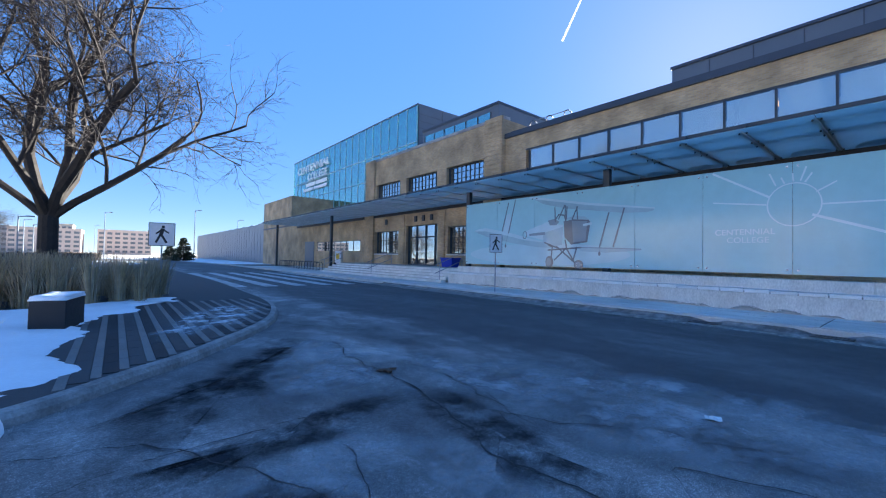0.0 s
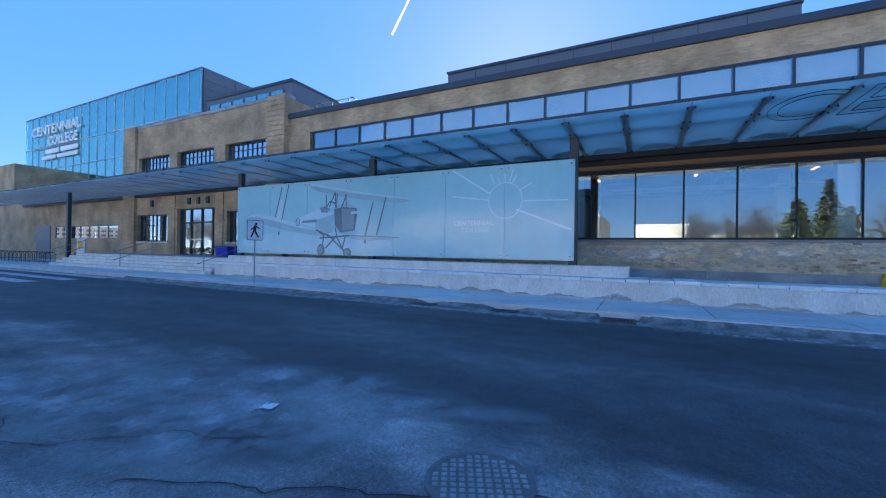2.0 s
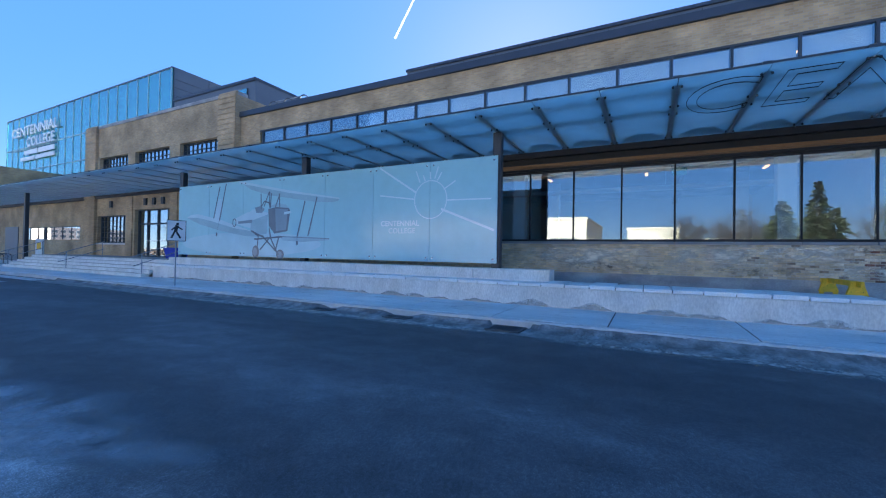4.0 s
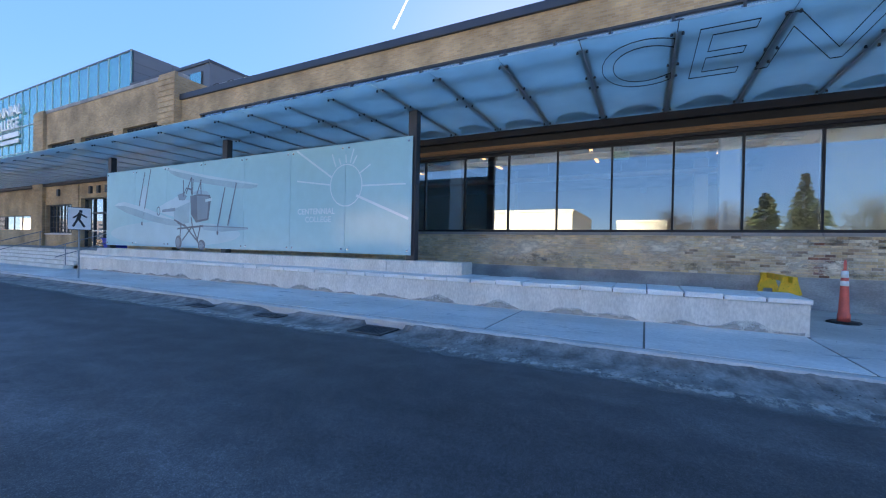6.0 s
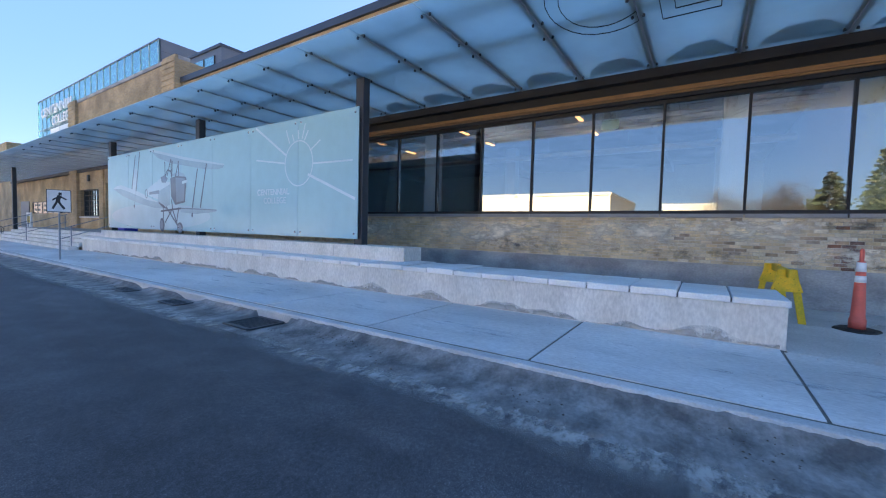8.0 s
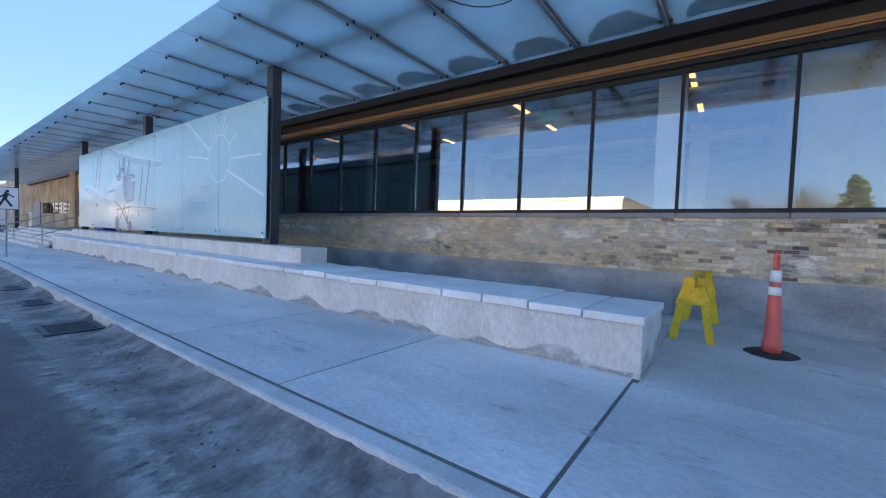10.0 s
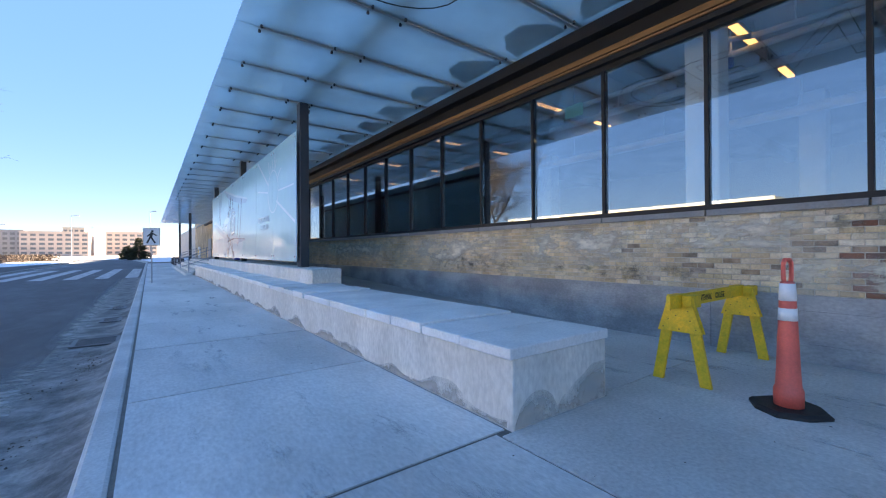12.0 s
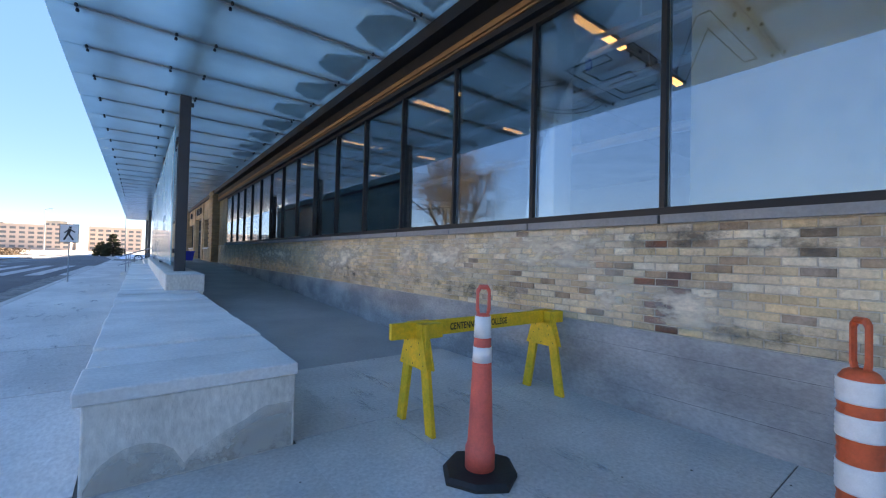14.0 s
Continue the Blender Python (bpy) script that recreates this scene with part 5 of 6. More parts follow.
for a, b, w in (((4.5, 3.46), (3.12, 3.28), 0.022), ((1.9, 3.2), (0.4, 3.18), 0.022), ((4.52, 4.42), (3.05, 3.5), 0.03), ((2.1, 2.92), (0.3, 2.22), 0.035), ((2.9, 3.82), (3.05, 4.2), 0.02), ((2.5, 3.9), (2.52, 4.15), 0.02), ((2.35, 3.9), (2.22, 4.3), 0.02), ((2.25, 3.85), (2.1, 4.1), 0.02), ((2.02, 3.55), (1.6, 3.8), 0.02), ((2.7, 3.86), (2.78, 4.05), 0.02)):
    art_line("engine_ray", a, b, w, MURAL_WHITE)
lettering("wordmark", "CENTENNIAL", 0.25, Matrix.Translation((15.054, 4.45, 2.4)) @ FACE, MURAL_WHITE, ART, depth=0.004, bold=0.004, space=1.02)
lettering("wordmark", "COLLEGE", 0.25, Matrix.Translation((15.054, 3.05, 2.15)) @ FACE, MURAL_WHITE, ART, depth=0.004, align="RIGHT", space=1.02)
for a, b in zip(PJ, PJ[1:]):
    for y in (a + 0.12, b - 0.12):
        for z in (1.34, 4.35):
            part("stud", lathe(bmesh.new(), [(0.034, 0), (0.034, 0.012), (0.02, 0.018)], 12), STUD, mural).matrix_basis = Matrix.Translation((15.06, y, z)) @ pose(0, 0, 0, 0, -90, 0)
part("rear_rail", boxed(15.1, 15.14, 0.2, 16.4, 1.5, 1.6), STEEL, mural)
part("rear_rail", boxed(15.1, 15.14, 0.2, 16.4, 4.1, 4.2), STEEL, mural)

# ---- entrance block details ----
for k, h in enumerate(HOLES):
    w = [o for o in bpy.data.objects if o.name == ("window_%d" % (k + 3) if k != 4 else "door_1")][0]
    x0, x1 = EX + 0.22, EX + 0.32
    for y in (h[0], h[1] - 0.07):
        part("jamb", boxed(x0, x1, y, y + 0.07, h[2], h[3]), STEEL, w)
    for z in (h[2], h[3] - 0.07):
        part("rail", boxed(x0, x1, h[0] + 0.07, h[1] - 0.07, z, z + 0.07), STEEL, w)
    if k != 4:
        n = 9 if k < 3 else 8
        for i in range(1, n):
            y = h[0] + (h[1] - h[0]) * i / n
            part("glazing_bar", boxed(x0 + 0.03, x1 - 0.02, y - 0.016, y + 0.016, h[2] + 0.07, h[3] - 0.07), STEEL, w)
        m = 4 if k < 3 else 5
        for i in range(1, m):
            z = h[2] + (h[3] - h[2]) * i / m
            part("glazing_bar", boxed(x0 + 0.033, x1 - 0.023, h[0] + 0.07, h[1] - 0.07, z - 0.016, z + 0.016), STEEL, w)
        part("window_sill", boxed(EX - 0.06, EX + 0.22, h[0] - 0.05, h[1] + 0.05, h[2] - 0.1, h[2]), BENCH, w)
    else:
        for y in (23.4, 24.56, 25.75):
            part("stile", boxed(x0, x1, y - 0.05, y + 0.05, h[2], h[3]), STEEL, w)
        part("transom", boxed(x0, x1, h[0], h[1], 3.05, 3.15), STEEL, w)
        part("panic_bar", boxed(x0 - 0.05, x0, 23.5, 25.7, 1.95, 2.0), STUD, w)
for y0, y1 in ((16.5, 17.95), (32.0, 33.55)):
    p = thing("wall_pier", (0, 0, 0), "ribbed brick pier at the corner of the entrance block", "pier", "", "structure")
    part("shaft", boxed(EX - 0.16, EX, y0, y1, 0.1, 10.3), BRICK_WALL, p)
    for i in range(34):
        part("rib_course", boxed(EX - 0.2, EX - 0.16, y0 - 0.02, y1 + 0.02, 0.4 + 0.29 * i, 0.4 + 0.29 * i + 0.2), BRICK_WALL, p)
structure("parapet_entrance", boxed(EX - 0.06, EX + 0.6, 16.5, 33.55, 10.1, 10.3), BASE, "stone coping of the entrance block", "coping")
for y0 in (21.95, 27.1):
    part("pilaster", boxed(EX - 0.07, EX, y0, y0 + 0.8, 0.92, 4.95), BRICK_WALL, thing("wall_pilaster", (0, 0, 0), "flat brick pilaster beside the entrance", "pilaster", "", "structure"))
for y in (23.5, 24.5, 25.5, 29.9):
    part("body", boxed(EX - 0.12, EX, y - 0.14, y + 0.14, 4.3, 4.75, bevel=0.01), STEEL, thing("wall_lamp", (0, 0, 0), "small dark box lamp fixed to the brick wall", "wall lamp", "wall lamps over the entrance"))
w = thing("window_9", (0, 0, 0), "strip window in the low brick wing", "window", "", "structure")
part("pane", boxed(18.36, 18.37, 35, 45.8, 2.05, 3.1), WINDOW_ENTRY, w).visible_shadow = False
for i in range(8):
    part("mullion", boxed(18.33, 18.4, 35 + 1.53 * i, 35.08 + 1.53 * i, 2.05, 3.1), STEEL, w)
part("rail", boxed(18.33, 18.4, 35, 45.8, 3.04, 3.1), STEEL, w)
structure("low_wing_back", boxed(19.6, 19.8, 33.6, 68, 0, 5.4), PLASTER, "pale interior wall of the low wing", "wall")
structure("low_wing_roof", boxed(18.2, 44, 33.6, 68, 5.4, 5.6), FLASHING, "flat roof edge of the low wing", "roof")
part("leaf", boxed(18.24, 18.3, 46.6, 49.5, 0.15, 3.2), CLADDING, thing("door_2", (0, 0, 0), "pale grey service doors in the low brick wing", "door", "", "structure"))

bin_thing = thing("recycling_bin", (17.0, 20.0, 0.92), "blue plastic recycling bin beside the entrance", "bin")
bm = bmesh.new()
lo = [bm.verts.new((x, y, 0)) for x, y in ((-0.3, -0.5), (0.3, -0.5), (0.3, 0.5), (-0.3, 0.5))]
hi = [bm.verts.new((x, y, 0.55)) for x, y in ((-0.37, -0.58), (0.37, -0.58), (0.37, 0.58), (-0.37, 0.58))]
bm.faces.new(lo[::-1])
bm.faces.new(hi)
for i in range(4):
    bm.faces.new((lo[i], lo[(i + 1) % 4], hi[(i + 1) % 4], hi[i]))
part("body", bevelled(bm, 0.03), BLUE, bin_thing)
part("rim", boxed(-0.4, 0.4, -0.61, 0.61, 0.53, 0.62, bevel=0.02), BLUE, bin_thing)
board = thing("sign_board", (16.0, 34.9, 0.15), "white notice board on a low stand by the steps", "notice board")
part("panel", boxed(-0.05, 0.05, -0.6, 0.6, 0.75, 1.85, bevel=0.02), WHITE, board)
part("notice", boxed(-0.06, -0.052, -0.35, 0.35, 1.1, 1.6), YELLOW, board, "yellow notice sheet")
for y in (-0.5, 0.5):
    part("leg", boxed(-0.2, 0.2, y - 0.04, y + 0.04, 0, 0.75), STEEL, board)


def handrail(y, group="handrails of the entrance steps"):
    t = thing("handrail", (0, y, 0), "thin grey steel handrail beside the entrance steps", "handrail", group)
    for x, z0 in ((13.95, 0.3), (15.6, 0.92)):
        part("post", tube(bmesh.new(), (x, 0, z0 - 0.1), (x, 0, z0 + 0.9), 0.022, None, 8), STEEL_GREY, t)
    for dz in (0.9, 0.45):
        part("rail", tube(bmesh.new(), (13.6, 0, 0.3 + dz - 0.1), (15.7, 0, 0.95 + dz), 0.02, None, 8), STEEL_GREY, t)
    return t


for y in (17.3, 25.0, 33.2):
    handrail(y)
rack = thing("bike_rack", (14.5, 35.6, Z0), "grey steel bicycle rack with a row of hoops", "bicycle rack")
for z in (0.1, 0.75):
    part("rail", tube(bmesh.new(), (0, 0, z), (0, 10.5, z), 0.025, None, 8), STEEL, rack)
for i in range(15):
    bm = bmesh.new()
    pts = [(-0.3, 0.75 * i, 0), (-0.3, 0.75 * i, 0.65), (-0.15, 0.75 * i, 0.78), (0.15, 0.75 * i, 0.78), (0.3, 0.75 * i, 0.65), (0.3, 0.75 * i, 0)]
    for a, b in zip(pts, pts[1:]):
        tube(bm, a, b, 0.022, None, 6)
    part("hoop", bm, STEEL, rack)

# ---- glass tower details ----
n = 20
for i in range(n + 1):
    y = 34.4 + 37.5 * i / n
    part("mullion", boxed(24.24, 24.33, y - 0.03, y + 0.03, 5, 17.7), MULLION, tower)
for z in (8.07, 13.78, 10.9):
    part("transom", boxed(24.23, 24.32, 34.3, 72, z - 0.05, z + 0.05), MULLION, tower)
for z in (8.0, 13.7):
    part("floor_slab", boxed(24.6, 30, 34.6, 71.9, z - 0.2, z + 0.2), PLASTER, tower)
for i in range(6):
    part("side_seam", boxed(24.4 + 3.2 * i, 24.44 + 3.2 * i, 34.26, 34.3, 5, 17.7), FLASHING, tower)
for i in range(16):
    part("side_joint", boxed(24.4, 44, 34.27, 34.3, 5.5 + 0.75 * i, 5.53 + 0.75 * i), FLASHING, tower)
sign = thing("building_sign", (0, 0, 0), "large pale raised letters on the glass facade", "building sign")
lettering("word", "CENTENNIAL", 1.62, Matrix.Translation((24.1, 69.6, 15.25)) @ FACE @ Matrix.Diagonal((1.34, 1, 1, 1)), SIGNWHITE, sign, depth=0.12, bold=0.02)
lettering("word", "COLLEGE", 1.62, Matrix.Translation((24.1, 57.2, 13.75)) @ FACE @ Matrix.Diagonal((1.12, 1, 1, 1)), SIGNWHITE, sign, depth=0.12, align="RIGHT", bold=0.02)
for z0, z1, row in ((12.75, 13.3, (65.5, 61.8, 61.4, 57.2)), (12.05, 12.5, (66.6, 62.6, 62.2, 57.2))):
    for a, b in ((row[0], row[1]), (row[2], row[3])):
        part("small_line", boxed(24.05, 24.15, b, a, z0, z1), SIGNWHITE, sign)
part("backing_rail", boxed(24.15, 24.22, 57, 69.7, 13.5, 13.56), STEEL_GREY, sign)

# ---- inside the ribbon window ----
for yk in range(0, 6):
    y = -7.66 + 3.92 * yk
    for x, length in ((18.98, 1.43), (21.8, 0.64)):
        l = thing("ceiling_lamp", (x, y, 4.88), "slim warm linear lamp hung under the ceiling", "ceiling lamp", "linear ceiling lamps")
        part("diffuser", boxed(0, length, -0.055, 0.055, 0, 0.03), LAMP, l)
        part("housing", boxed(0, length, -0.06, 0.06, 0.03, 0.1), WHITE, l)
        for dx in (0.1, length - 0.1):
            part("rod", tube(bmesh.new(), (dx, 0, 0.1), (dx, 0, 0.42), 0.008, None, 6), STEEL_GREY, l)
for y in (-7.45, 0.62, 8.7):
    part("shaft", boxed(18.72, 19.1, y - 0.23, y + 0.23, 0.9, 5.3, bevel=0.02), WHITE, thing("column", (0, 0, 0), "white painted square interior column", "column", "interior columns", "structure"))
    part("shaft", boxed(25.1, 25.6, y - 0.25, y + 0.25, 0.9, 5.3, bevel=0.02), WHITE, thing("column", (0, 0, 0), "white painted square interior column", "column", "interior columns", "structure"))
for x, z, r in ((19.75, 4.62, 0.05), (21.6, 4.95, 0.08), (24.0, 4.6, 0.12)):
    pp = thing("ceiling_pipe", (x, 0, z), "white painted pipe hung under the ceiling", "pipe", "ceiling pipes")
    part("run", tube(bmesh.new(), (0, -9.2, 0), (0, 16, 0), r, None, 10), WHITE, pp)
    for y in range(-8, 16, 3):
        part("hanger", tube(bmesh.new(), (0, y + 0.5, r), (0, y + 0.5, 5.3 - z), 0.012, None, 6), WHITE, pp)
for y in (-5.3, 2.7, 10.7):
    part("beam", boxed(18.7, 33, y - 0.15, y + 0.15, 4.95, 5.3), CEIL, thing("ceiling_beam", (0, 0, 0), "dark concrete ceiling beam", "beam", "ceiling beams", "structure"))
for yk in range(-3, 6):
    l = thing("ceiling_lamp", (20.2, -8 + 4.0 * yk, 8.2), "slim warm linear lamp hung under the upper ceiling", "ceiling lamp", "linear ceiling lamps")
    part("diffuser", boxed(0, 1.7, -0.06, 0.06, 0, 0.03), LAMP, l)
    part("housing", boxed(0, 1.7, -0.06, 0.06, 0.03, 0.6), WHITE, l)

branch = thing("sprinkler_pipe", (19.2, -7.35, 4.7), "white sprinkler branch pipe bending under the ceiling", "pipe", "ceiling pipes")
bm = bmesh.new()
prev = Vector((0, 0, 0.6))
for q in ((0, 0, 0.2), (0.02, -0.06, 0.06), (0.1, -0.16, 0.0), (0.3, -0.5, 0.0), (0.5, -1.9, 0.0)):
    tube(bm, prev, q, 0.04, None, 10)
    prev = Vector(q)
part("run", bm, WHITE, branch, "", True)
part("clamp", tube(bmesh.new(), (0.38, -1.0, -0.005), (0.38, -1.0, 0.6), 0.012, None, 6), WHITE, branch)
tag = thing("pipe_tag", (19.72, -7.5, 4.4), "small blue cap hanging on the white pipe", "pipe cap")
part("cap", lathe(bmesh.new(), [(0.03, 0.0), (0.05, 0.02), (0.05, 0.14), (0.03, 0.17)], 12), BLUE, tag)

ex = thing("exit_sign", (19.4, -4.75, 4.3), "small green lit exit sign hung inside the window", "exit sign")
part("face", boxed(0, 0.03, -0.22, 0.22, 0, 0.26, bevel=0.005), EXITGREEN, ex)
part("rod", tube(bmesh.new(), (0.015, 0, 0.26), (0.015, 0, 1.0), 0.01, None, 6), STEEL_GREY, ex)
rear = thing("service_box", (15.36, 0.27, 4.98), "small grey junction box on the canopy post", "junction box")
part("case", boxed(0, 0.06, -0.035, 0.035, 0, 0.09, bevel=0.008), STEEL, rear)
for y, w in ((3.0, 2.4), (7.2, 1.8), (11.6, 2.6), (-2.5, 2.0)):
    d = thing("desk", (21.5, y, 0.9), "dark interior table standing behind the window", "table", "interior tables")
    part("top", boxed(0, 0.8, 0, w, 0.7, 0.74, bevel=0.005), STEEL, d)
    for x in (0.05, 0.7):
        for yy in (0.05, w - 0.1):
            part("leg", boxed(x, x + 0.05, yy, yy + 0.05, 0, 0.7), STEEL_GREY, d)

# ---- sawhorse barrier ----
horse = thing("sawhorse_barrier", (16.2, -8.15, Z0), "yellow painted wooden sawhorse barrier with stencilled lettering", "barrier")
part("beam", boxed(-0.12, 1.82, -0.02, 0.02, 0.74, 0.87, bevel=0.004), YELLOW, horse)
for x in (0.12, 1.76):
    for s in (-1, 1):
        bm = bmesh.new()
        lo = [(x, s * 0.27), (x + 0.04, s * 0.27), (x + 0.04, s * 0.17), (x, s * 0.17)]
        hi = [(x, s * 0.12), (x + 0.04, s * 0.12), (x + 0.04, s * 0.022), (x, s * 0.022)]
        a = [bm.verts.new((px, py, 0)) for px, py in lo]
        b = [bm.verts.new((px, py, 0.86)) for px, py in hi]
        bm.faces.new(a)
        bm.faces.new(b)
        for i in range(4):
            bm.faces.new((a[i], a[(i + 1) % 4], b[(i + 1) % 4], b[i]))
        bmesh.ops.recalc_face_normals(bm, faces=bm.faces)
        part("leg", bevelled(bm, 0.004, 1), YELLOW, horse, "yellow board leg with scuffed edges")
        part("cheek_block", boxed(x - 0.02, x + 0.2, s * 0.07 - 0.045, s * 0.07 + 0.045, 0.74, 0.86, bevel=0.006), YELLOW, horse)
    for dx in (-0.02, 0.04):
        bm = bmesh.new()
        pl = [(-0.205, 0.5), (0.205, 0.5), (0.125, 0.76), (-0.125, 0.76)]
        a = [bm.verts.new((x + dx, py, pz)) for py, pz in pl]
        b = [bm.verts.new((x + dx + 0.02, py, pz)) for py, pz in pl]
        bm.faces.new(a)
        bm.faces.new(b)
        for i in range(4):
            bm.faces.new((a[i], a[(i + 1) % 4], b[(i + 1) % 4], b[i]))
        bmesh.ops.recalc_face_normals(bm, faces=bm.faces)
        g = part("gusset", bevelled(bm, 0.003, 1), YELLOW, horse)
        if dx < 0:
            for py, pz in ((-0.15, 0.54), (0.0, 0.53), (0.15, 0.54), (-0.1, 0.62), (0.1, 0.62), (0.03, 0.66), (-0.08, 0.71), (0.08, 0.71)):
                nail = part("nail", lathe(bmesh.new(), [(0.006, 0), (0.006, 0.002), (0.003, 0.003)], 6), INK, g)
                nail.matrix_basis = Matrix.Translation((x + dx - 0.0005, py, pz)) @ pose(0, 0, 0, 0, -90, 0)
STEN = Matrix(((1, 0, 0, 0), (0, 0, -1, 0), (0, 1, 0, 0), (0, 0, 0, 1)))
for word, x in (("CENTENNIAL", 0.47), ("COLLEGE", 0.93)):
    lettering("stencil", word, 0.085, Matrix.Translation((x, -0.0215, 0.775)) @ STEN @ Matrix.Diagonal((0.66, 1, 1, 1)), INK, horse, depth=0.001, space=1.1, bold=0.002)


# ---- traffic cones ----
def channelizer(at, fresh):
    body = ORANGE if fresh else CORAL
    t = thing("channelizer_cone", at, ("bright orange ribbed channelizer cone with white bands" if fresh else "faded orange channelizer cone with white bands on a black base"), "traffic cone", "channelizer cones")
    bm = bmesh.new()
    out = [(0.34 * math.cos(math.pi / 4 * i + 0.4) * (0.72 if i % 2 else 0.8), 0.34 * math.sin(math.pi / 4 * i + 0.4) * (0.72 if i % 2 else 0.8)) for i in range(8)]
    lo, mid, hi = [[bm.verts.new((x * s, y * s, z)) for x, y in out] for s, z in ((1, 0), (1, 0.022), (0.9, 0.042))]
    bm.faces.new(lo[::-1])
    bm.faces.new(hi)
    for a, b in ((lo, mid), (mid, hi)):
        for i in range(8):
            bm.faces.new((a[i], a[(i + 1) % 8], b[(i + 1) % 8], b[i]))
    part("base", bm, BLACK, t, "black rubber base")

    def r(z):
        return 0.084 - 0.034 * max(0, z - 0.2) / 0.85
    if fresh:
        prof = [(0.115, 0.042), (0.115, 0.2)] + [(0.097 + (0.006 if i % 2 else 0), 0.21 + 0.028 * i) for i in range(29)] + [(0.075, 1.03), (0.05, 1.045)]
        bands = ((0.36, 0.52), (0.66, 0.8), (0.86, 1.0))
    else:
        prof = [(0.098, 0.042), (0.098, 0.17), (0.086, 0.2)] + [(r(z), z) for z in (0.3, 0.5, 0.7, 0.9, 1.02)] + [(0.042, 1.045)]
        bands = ((0.73, 0.83), (0.89, 1.03))
    part("body", lathe(bmesh.new(), prof, 28), body, t, "", True)
    for a, b in bands:
        if fresh:
            pr = []
            k = 0
            z = a
            while z <= b + 1e-6:
                pr.append((0.1055 + (0.004 if k % 2 else 0), z))
                z += 0.0145
                k += 1
        else:
            pr = [(r(a) + 0.002, a), (r(b) + 0.002, b)]
        part("reflective_band", lathe(bmesh.new(), pr, 28), SHEET_WHITE, t, "white reflective band", True)
    bm = bmesh.new()
    w, h, rr = (0.045, 0.29, 0.021) if fresh else (0.04, 0.19, 0.017)
    pts = [(-w * 0.7, 0.0), (-w, 0.05), (-w, h - 0.03), (-w * 0.6, h), (w * 0.6, h), (w, h - 0.03), (w, 0.05), (w * 0.7, 0.0)]
    rings = []
    for ax, az in pts:
        cz = 1.03 + h / 2
        d = Vector((ax, 0, 1.03 + az - cz)).normalized()
        rings.append([bm.verts.new(Vector((ax, 0, 1.03 + az)) + d * rr * math.cos(a) + Vector((0, rr * 1.1 * math.sin(a), 0))) for a in [6.2832 * q / 8 for q in range(8)]])
    for a, b in zip(rings, rings[1:] + rings[:1]):
        for q in range(8):
            bm.faces.new((a[q], a[(q + 1) % 8], b[(q + 1) % 8], b[q]))
    bmesh.ops.recalc_face_normals(bm, faces=bm.faces)
    part("handle", bm, body, t, "looped plastic handle")
    return t


channelizer((16.3, -8.98, Z0, 0, 0, -25), False)
channelizer(pose(17.33, -10.607, Z0, 0, 0, 50) @ Matrix.Scale(0.87, 4), True)

# ---- distance ----
def block_building(name, x0, x1, y0, y1, h, wall, label, floors=4, face="south", bays=None):
    t = thing(name, (x0, y0, -0.05), label, "building", "distant buildings")
    part("wall", boxed(0, x1 - x0, 0, y1 - y0, 0, h), wall, t)
    part("roof_edge", boxed(-0.2, x1 - x0 + 0.2, -0.2, y1 - y0 + 0.2, h, h + 0.4), wall, t)
    L = (x1 - x0) if face == "south" else (y1 - y0)
    n = bays or max(4, int(L / 3.2))
    for f in range(floors):
        z = 1.2 + (h - 1.0) * f / floors
        for i in range(n):
            a, b = L * (i + 0.18) / n, L * (i + 0.82) / n
            if face == "south":
                part("window", boxed(a, b, -0.05, 0.0, z, z + (h - 1) / floors * 0.5), DARKGLASS, t)
            else:
                part("window", boxed(x1 - x0, x1 - x0 + 0.05, a, b, z, z + (h - 1) / floors * 0.5), DARKGLASS, t)
    return t


block_building("office_block", -40, -14, 275, 300, 12.5, FARWALL, "long tan office block far beyond the road", 5)
block_building("office_block", -8, 16, 290, 310, 13.5, FARWALL, "long tan office block far beyond the road", 5)
block_building("office_block", -95, -58, 270, 295, 11, FARWALL, "tan office block far beyond the road", 4)
block_building("office_block", 9, 15, 330, 345, 14, SLATE, "small grey block far beyond the road", 4)
block_building("office_block", -54, -43, 300, 320, 14, SLATE, "grey glazed block far beyond the road", 5)
block_building("office_block", -30, -20, 320, 340, 17, FARWHITE, "pale tall block far beyond the road", 6)
block_building("warehouse", -60, -35, 5, 48, 7.4, FARWHITE, "sunlit white warehouse across the snowy field", 1, "east", 6)
block_building("warehouse", -85, -60, -9.5, 0, 7.2, FARWHITE, "sunlit white warehouse across the snowy field", 1, "east", 4)
block_building("warehouse", -90, -62, -34, -14, 5.0, FARWHITE, "low sunlit warehouse across the snowy field", 1, "east", 5)
shed = thing("clad_hall", (20, 70, -0.05), "long hall clad in grey vertical metal panels", "building")
part("body", boxed(0.1, 24, 0, 78, 0, 7.0), SLATE, shed)
for i in range(39):
    part("panel", boxed(0, 0.1, 2 * i + 0.06, 2 * i + 1.94, 0.3, 7.0 + 0.12 * (i % 3 == 0)), SLATE, shed)


def street_lamp(at, h, arm):
    t = thing("street_lamp", at, "tall grey steel street lamp", "street lamp", "street lamps")
    part("pole", tube(bmesh.new(), (0, 0, -0.1), (0, 0, h), 0.1, 0.06, 8), STEEL_GREY, t)
    part("arm", tube(bmesh.new(), (0, 0, h - 0.1), (arm, 0, h), 0.05, None, 6), STEEL_GREY, t)
    part("head", boxed(arm - 0.2, arm + 0.5, -0.15, 0.15, h - 0.08, h + 0.08, bevel=0.03), STEEL_GREY, t)
    return t


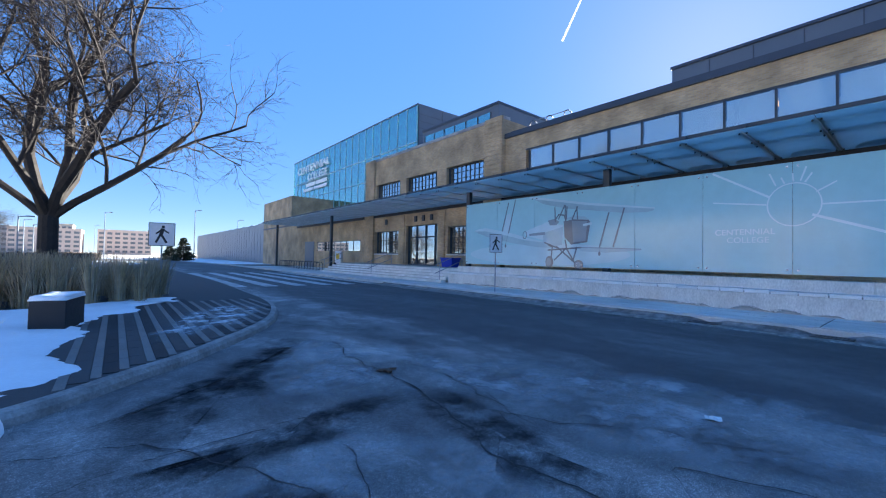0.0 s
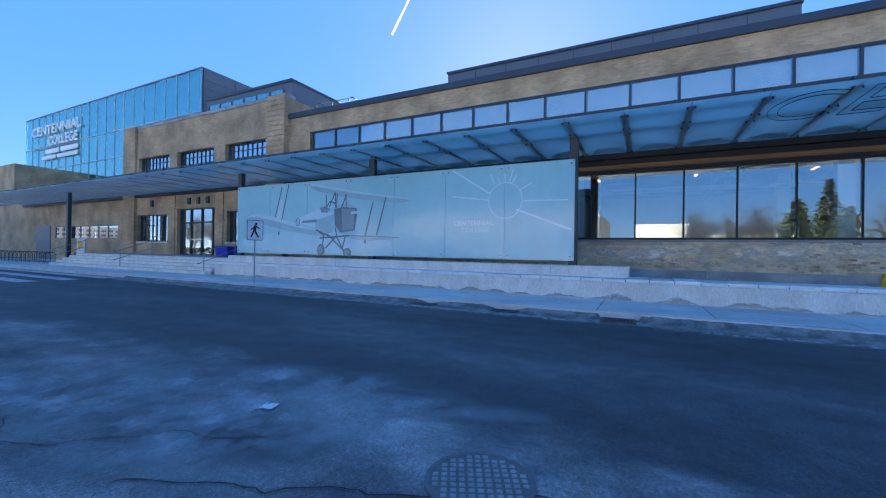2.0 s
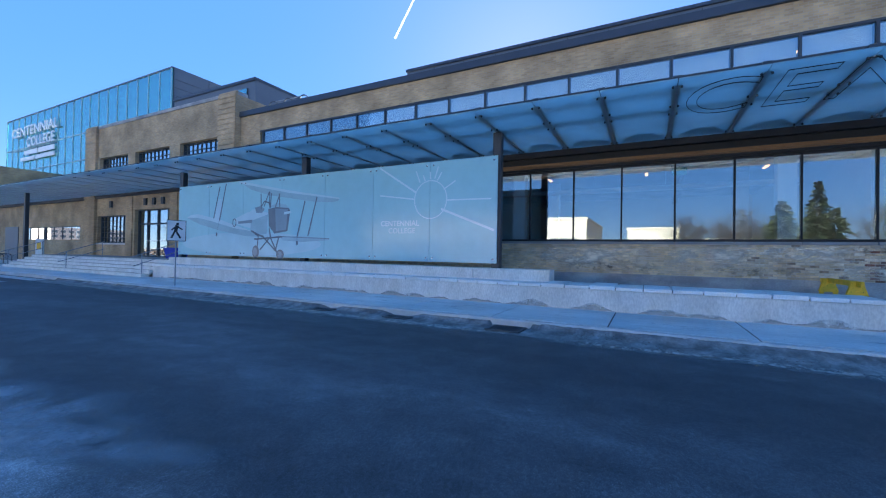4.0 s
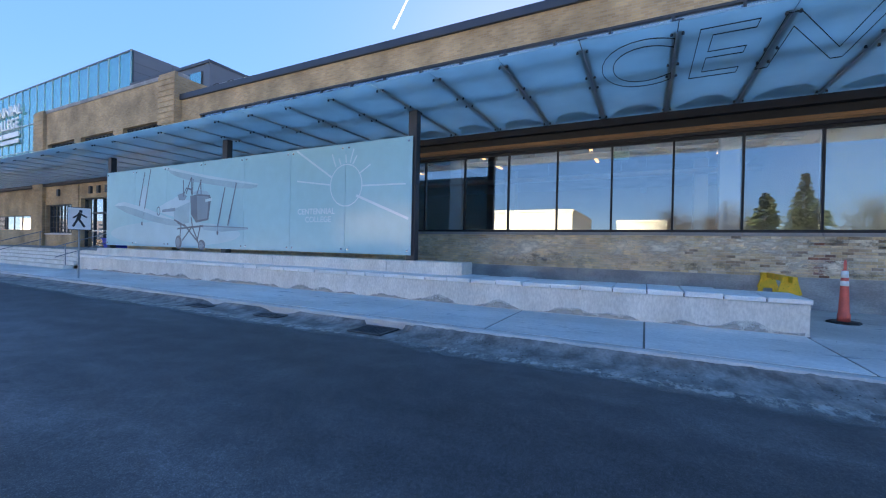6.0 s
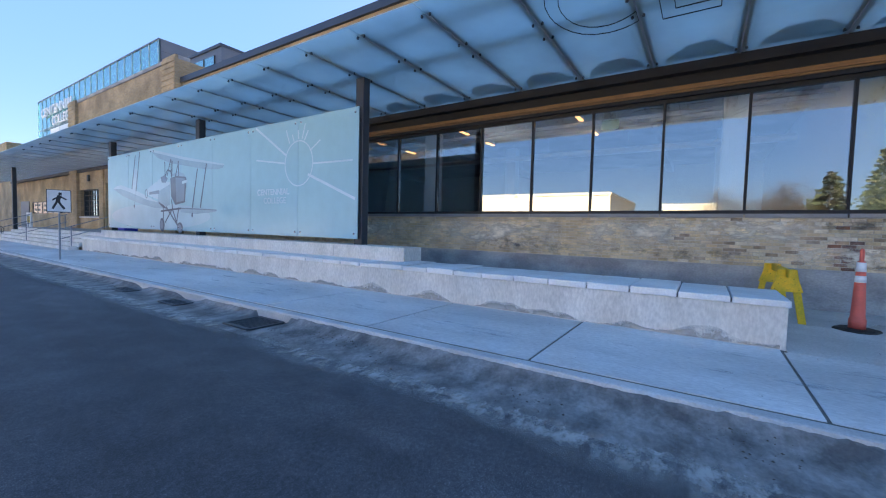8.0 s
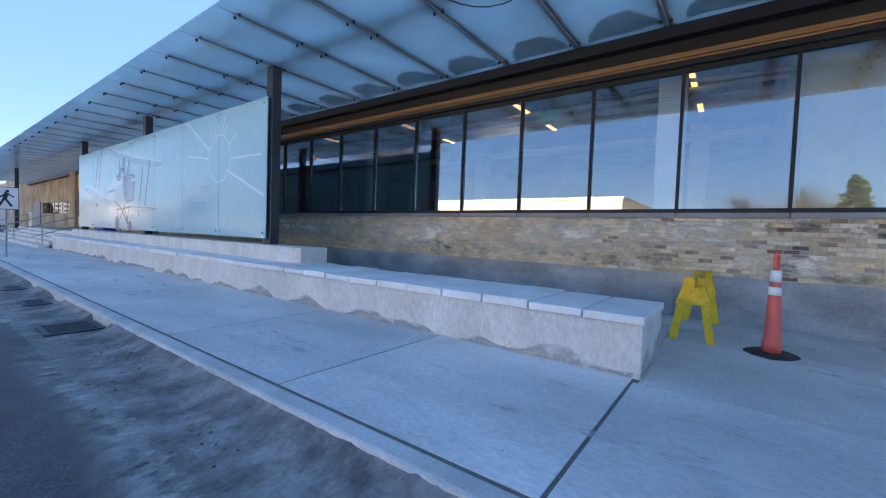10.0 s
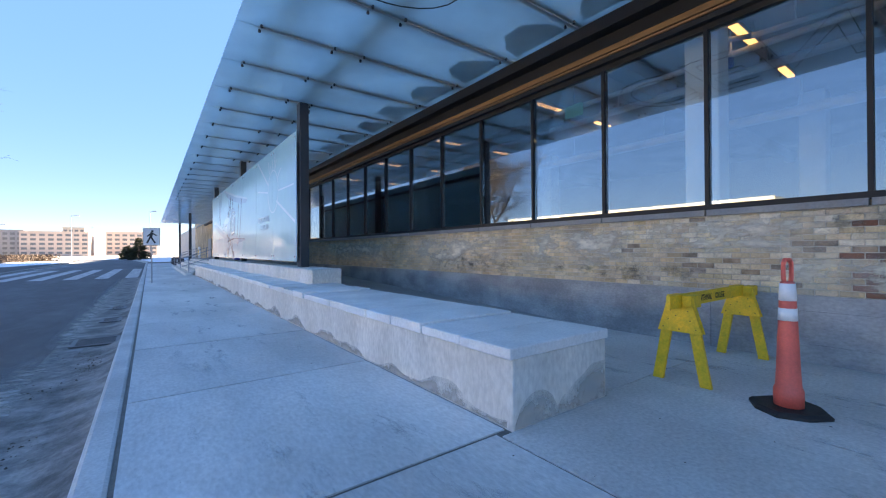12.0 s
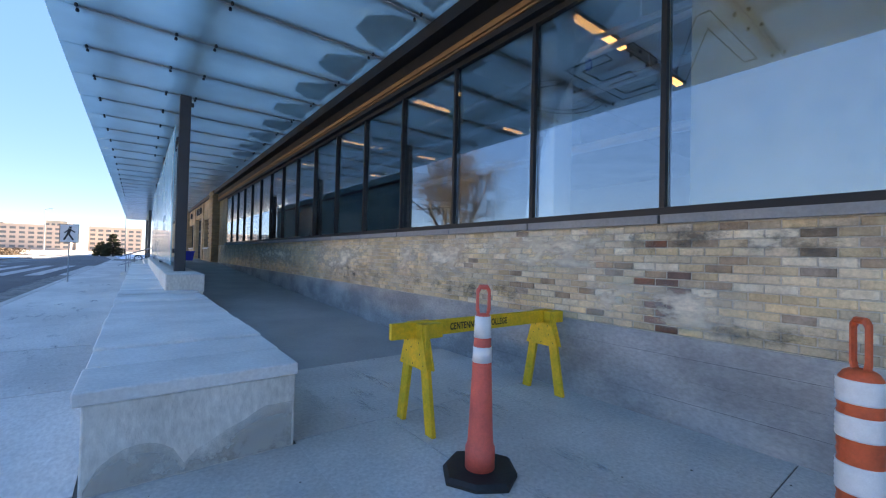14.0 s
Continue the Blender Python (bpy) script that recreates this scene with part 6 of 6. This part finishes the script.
for at, h, arm in (((12.3, 95, 0), 10.3, 0.6), ((-15, 120, 0), 8.0, 0.8), ((20.5, 96, 0), 9.0, 0.6), ((-24, 150, 0), 9, 0.8), ((-6, 190, 0), 11, 0.8), ((-31, 100, 0), 7, 0.8), ((-8.2, 62, 0), 5.2, 0.8), ((-9.5, 84, 0), 5.4, 0.8), ((-2, 112, 0), 10, 0.8)):
    street_lamp(at, h, arm)
bm = bmesh.new()
for i in range(17000):
    x, y = random.uniform(-7.5, -2.0), random.uniform(42, 100)
    if i % 3 == 0:
        x, y = random.uniform(-60, -20), random.uniform(118, 124)
    z = random.uniform(0.05, 1.25)
    s = random.uniform(0.08, 0.2)
    c = Vector((x, y, z))
    d = [Vector((random.uniform(-s, s), random.uniform(-s, s), random.uniform(-s, s))) for _ in range(3)]
    bm.faces.new([bm.verts.new(c + v) for v in d])
tagged(solid("hedge_row", bm, HEDGE), "brown leafless hedge rows beside the road", "hedge", "", "stuff")
for pts, h in (([(-7.9, 38), (-1, 38), (2.4, 60), (2.0, 78), (-7.9, 78)], 0.1), ([(13, 62), (19.5, 62), (19.5, 140), (14, 140), (10.5, 97)], 0.12), ([(-60, 130), (-10, 110), (8, 100), (8, 112), (-30, 140)], 0.15)):
    tagged(solid("snow_bank", snow_patch(pts, 0.0 if pts[0][0] > -8 and pts[0][0] > 0 or pts[0][1] > 100 else 0.13, h), SNOW, True), "long bank of old snow on the verge", "snow", "", "structure")
trail = thing("contrail", (0, 0, 0), "thin white contrail in the blue sky", "contrail")
part("streak", tube(bmesh.new(), Vector((0.72792, 0.49875, 0.47051)) * 3000, Vector((0.7102, 0.418, 0.566)) * 3000, 7, 4, 8), CONTRAIL, trail)

# ---- facing bricks of the near wall (last) ----
def brick_mesh(name, w, h):
    bm = box(bmesh.new(), 0, 0.035, 0, w, 0, h)
    front = [e for e in bm.edges if all(v.co.x < 0.001 for v in e.verts)]
    bmesh.ops.bevel(bm, geom=front, offset=0.005, segments=1, affect="EDGES")
    me = bpy.data.meshes.new(name)
    bm.to_mesh(me)
    bm.free()
    return me


BW, BH, JT, COURSES = 0.203, 0.06, 0.0105, 14
wall_bricks = thing("brick_facing", (0, 0, 0), "worn buff brick facing with a few red bricks under the window sill", "brick wall", "", "structure")
meshes = {}
for key, m in (("a", BRICK), ("r", BRICK_RED), ("p", BRICK_PALE), ("b", BRICK_BROWN)):
    me = brick_mesh("brick", BW - JT, BH)
    me.materials.append(m)
    meshes[key] = me
RED = {(7, 21), (6, 21), (6, 20), (5, 21), (4, 21), (3, 20), (3, 21), (2, 21), (1, 20), (0, 21), (11, 20), (11, 14)}
rest_v, rest_f = [], []
for c in range(COURSES):
    z = 0.925 + c * (BH + JT)
    off = 0.0 if c % 2 else BW / 2
    i = 0
    y = 16.3 - off
    while y > -16:
        near = -10.7 < y < -6.2
        dx = random.uniform(-0.003, 0.003)
        if near:
            col = int(round((-5.0 - y) / BW))
            key = "r" if (c, col) in RED else "p" if random.random() < 0.16 + 0.3 * max(0, noise.noise((y * 0.8, z * 2, 5))) else "b" if random.random() < 0.05 + 0.4 * max(0, noise.noise((y * 0.7, z * 3, 9))) else "a"
            o = new("brick", meshes[key])
            o.parent = wall_bricks
            o.matrix_basis = pose(18.286 + dx, y - BW + JT, z, random.uniform(-0.4, 0.4))
        else:
            b = len(rest_v)
            x0 = 18.286 + dx
            for px in (x0, 18.33):
                for py, pz in ((y - BW + JT, z), (y, z), (y, z + BH), (y - BW + JT, z + BH)):
                    rest_v.append((px, py, pz))
            rest_f += [(b, b + 3, b + 2, b + 1), (b, b + 1, b + 5, b + 4), (b + 3, b + 7, b + 6, b + 2), (b, b + 4, b + 7, b + 3), (b + 1, b + 2, b + 6, b + 5)]
        y -= BW
me = bpy.data.meshes.new("bricks_beyond")
me.from_pydata(rest_v, [], rest_f)
me.materials.append(BRICK_FAR)
o = new("bricks_beyond", me)
o.parent = wall_bricks
o["kind"] = "stuff"
structure("brick_bed", boxed(18.294, 18.32, -16, 16.4, 0.92, 1.92), MORTAR, "pale mortar between the bricks", "mortar")


def wall_bloom(name, y0, y1, z0, z1, x, material, label):
    """A thin bloom on the brick face that thins out towards its edges."""
    verts, faces, cover = [], [], []
    cols, rows = 14, 8
    for r in range(rows + 1):
        for c in range(cols + 1):
            u, v = c / cols, r / rows
            verts.append((x, y0 + (y1 - y0) * u, z0 + (z1 - z0) * v))
            cover.append(min(1.0, 3.5 * min(u, 1 - u), 3.0 * min(v, 1 - v)))
    for r in range(rows):
        for c in range(cols):
            a = r * (cols + 1) + c
            faces.append((a, a + cols + 1, a + cols + 2, a + 1))
    ob = covered(name, verts, faces, cover, material)
    ob.parent = wall_bricks
    ob["label"] = label


for y0, y1, z0, z1 in ((-6.9, -4.2, 1.15, 1.9), (-9.2, -6.4, 1.4, 1.92), (-4.0, 0.5, 1.1, 1.85), (-9.9, -8.4, 0.95, 1.4), (1.0, 7.0, 1.1, 1.85)):
    wall_bloom("lime_bloom", y0, y1, z0, z1, 18.279, WASH, "whitish lime bloom on the bricks")
for y0, y1, z0, z1 in ((-8.2, -4.5, 0.93, 1.25), (-11.0, -8.0, 1.6, 1.91), (-4.4, -1.0, 0.93, 1.4), (-10.6, -9.3, 0.93, 1.12)):
    wall_bloom("grime", y0, y1, z0, z1, 18.2805, GRIME, "brown grime on the worn bricks")
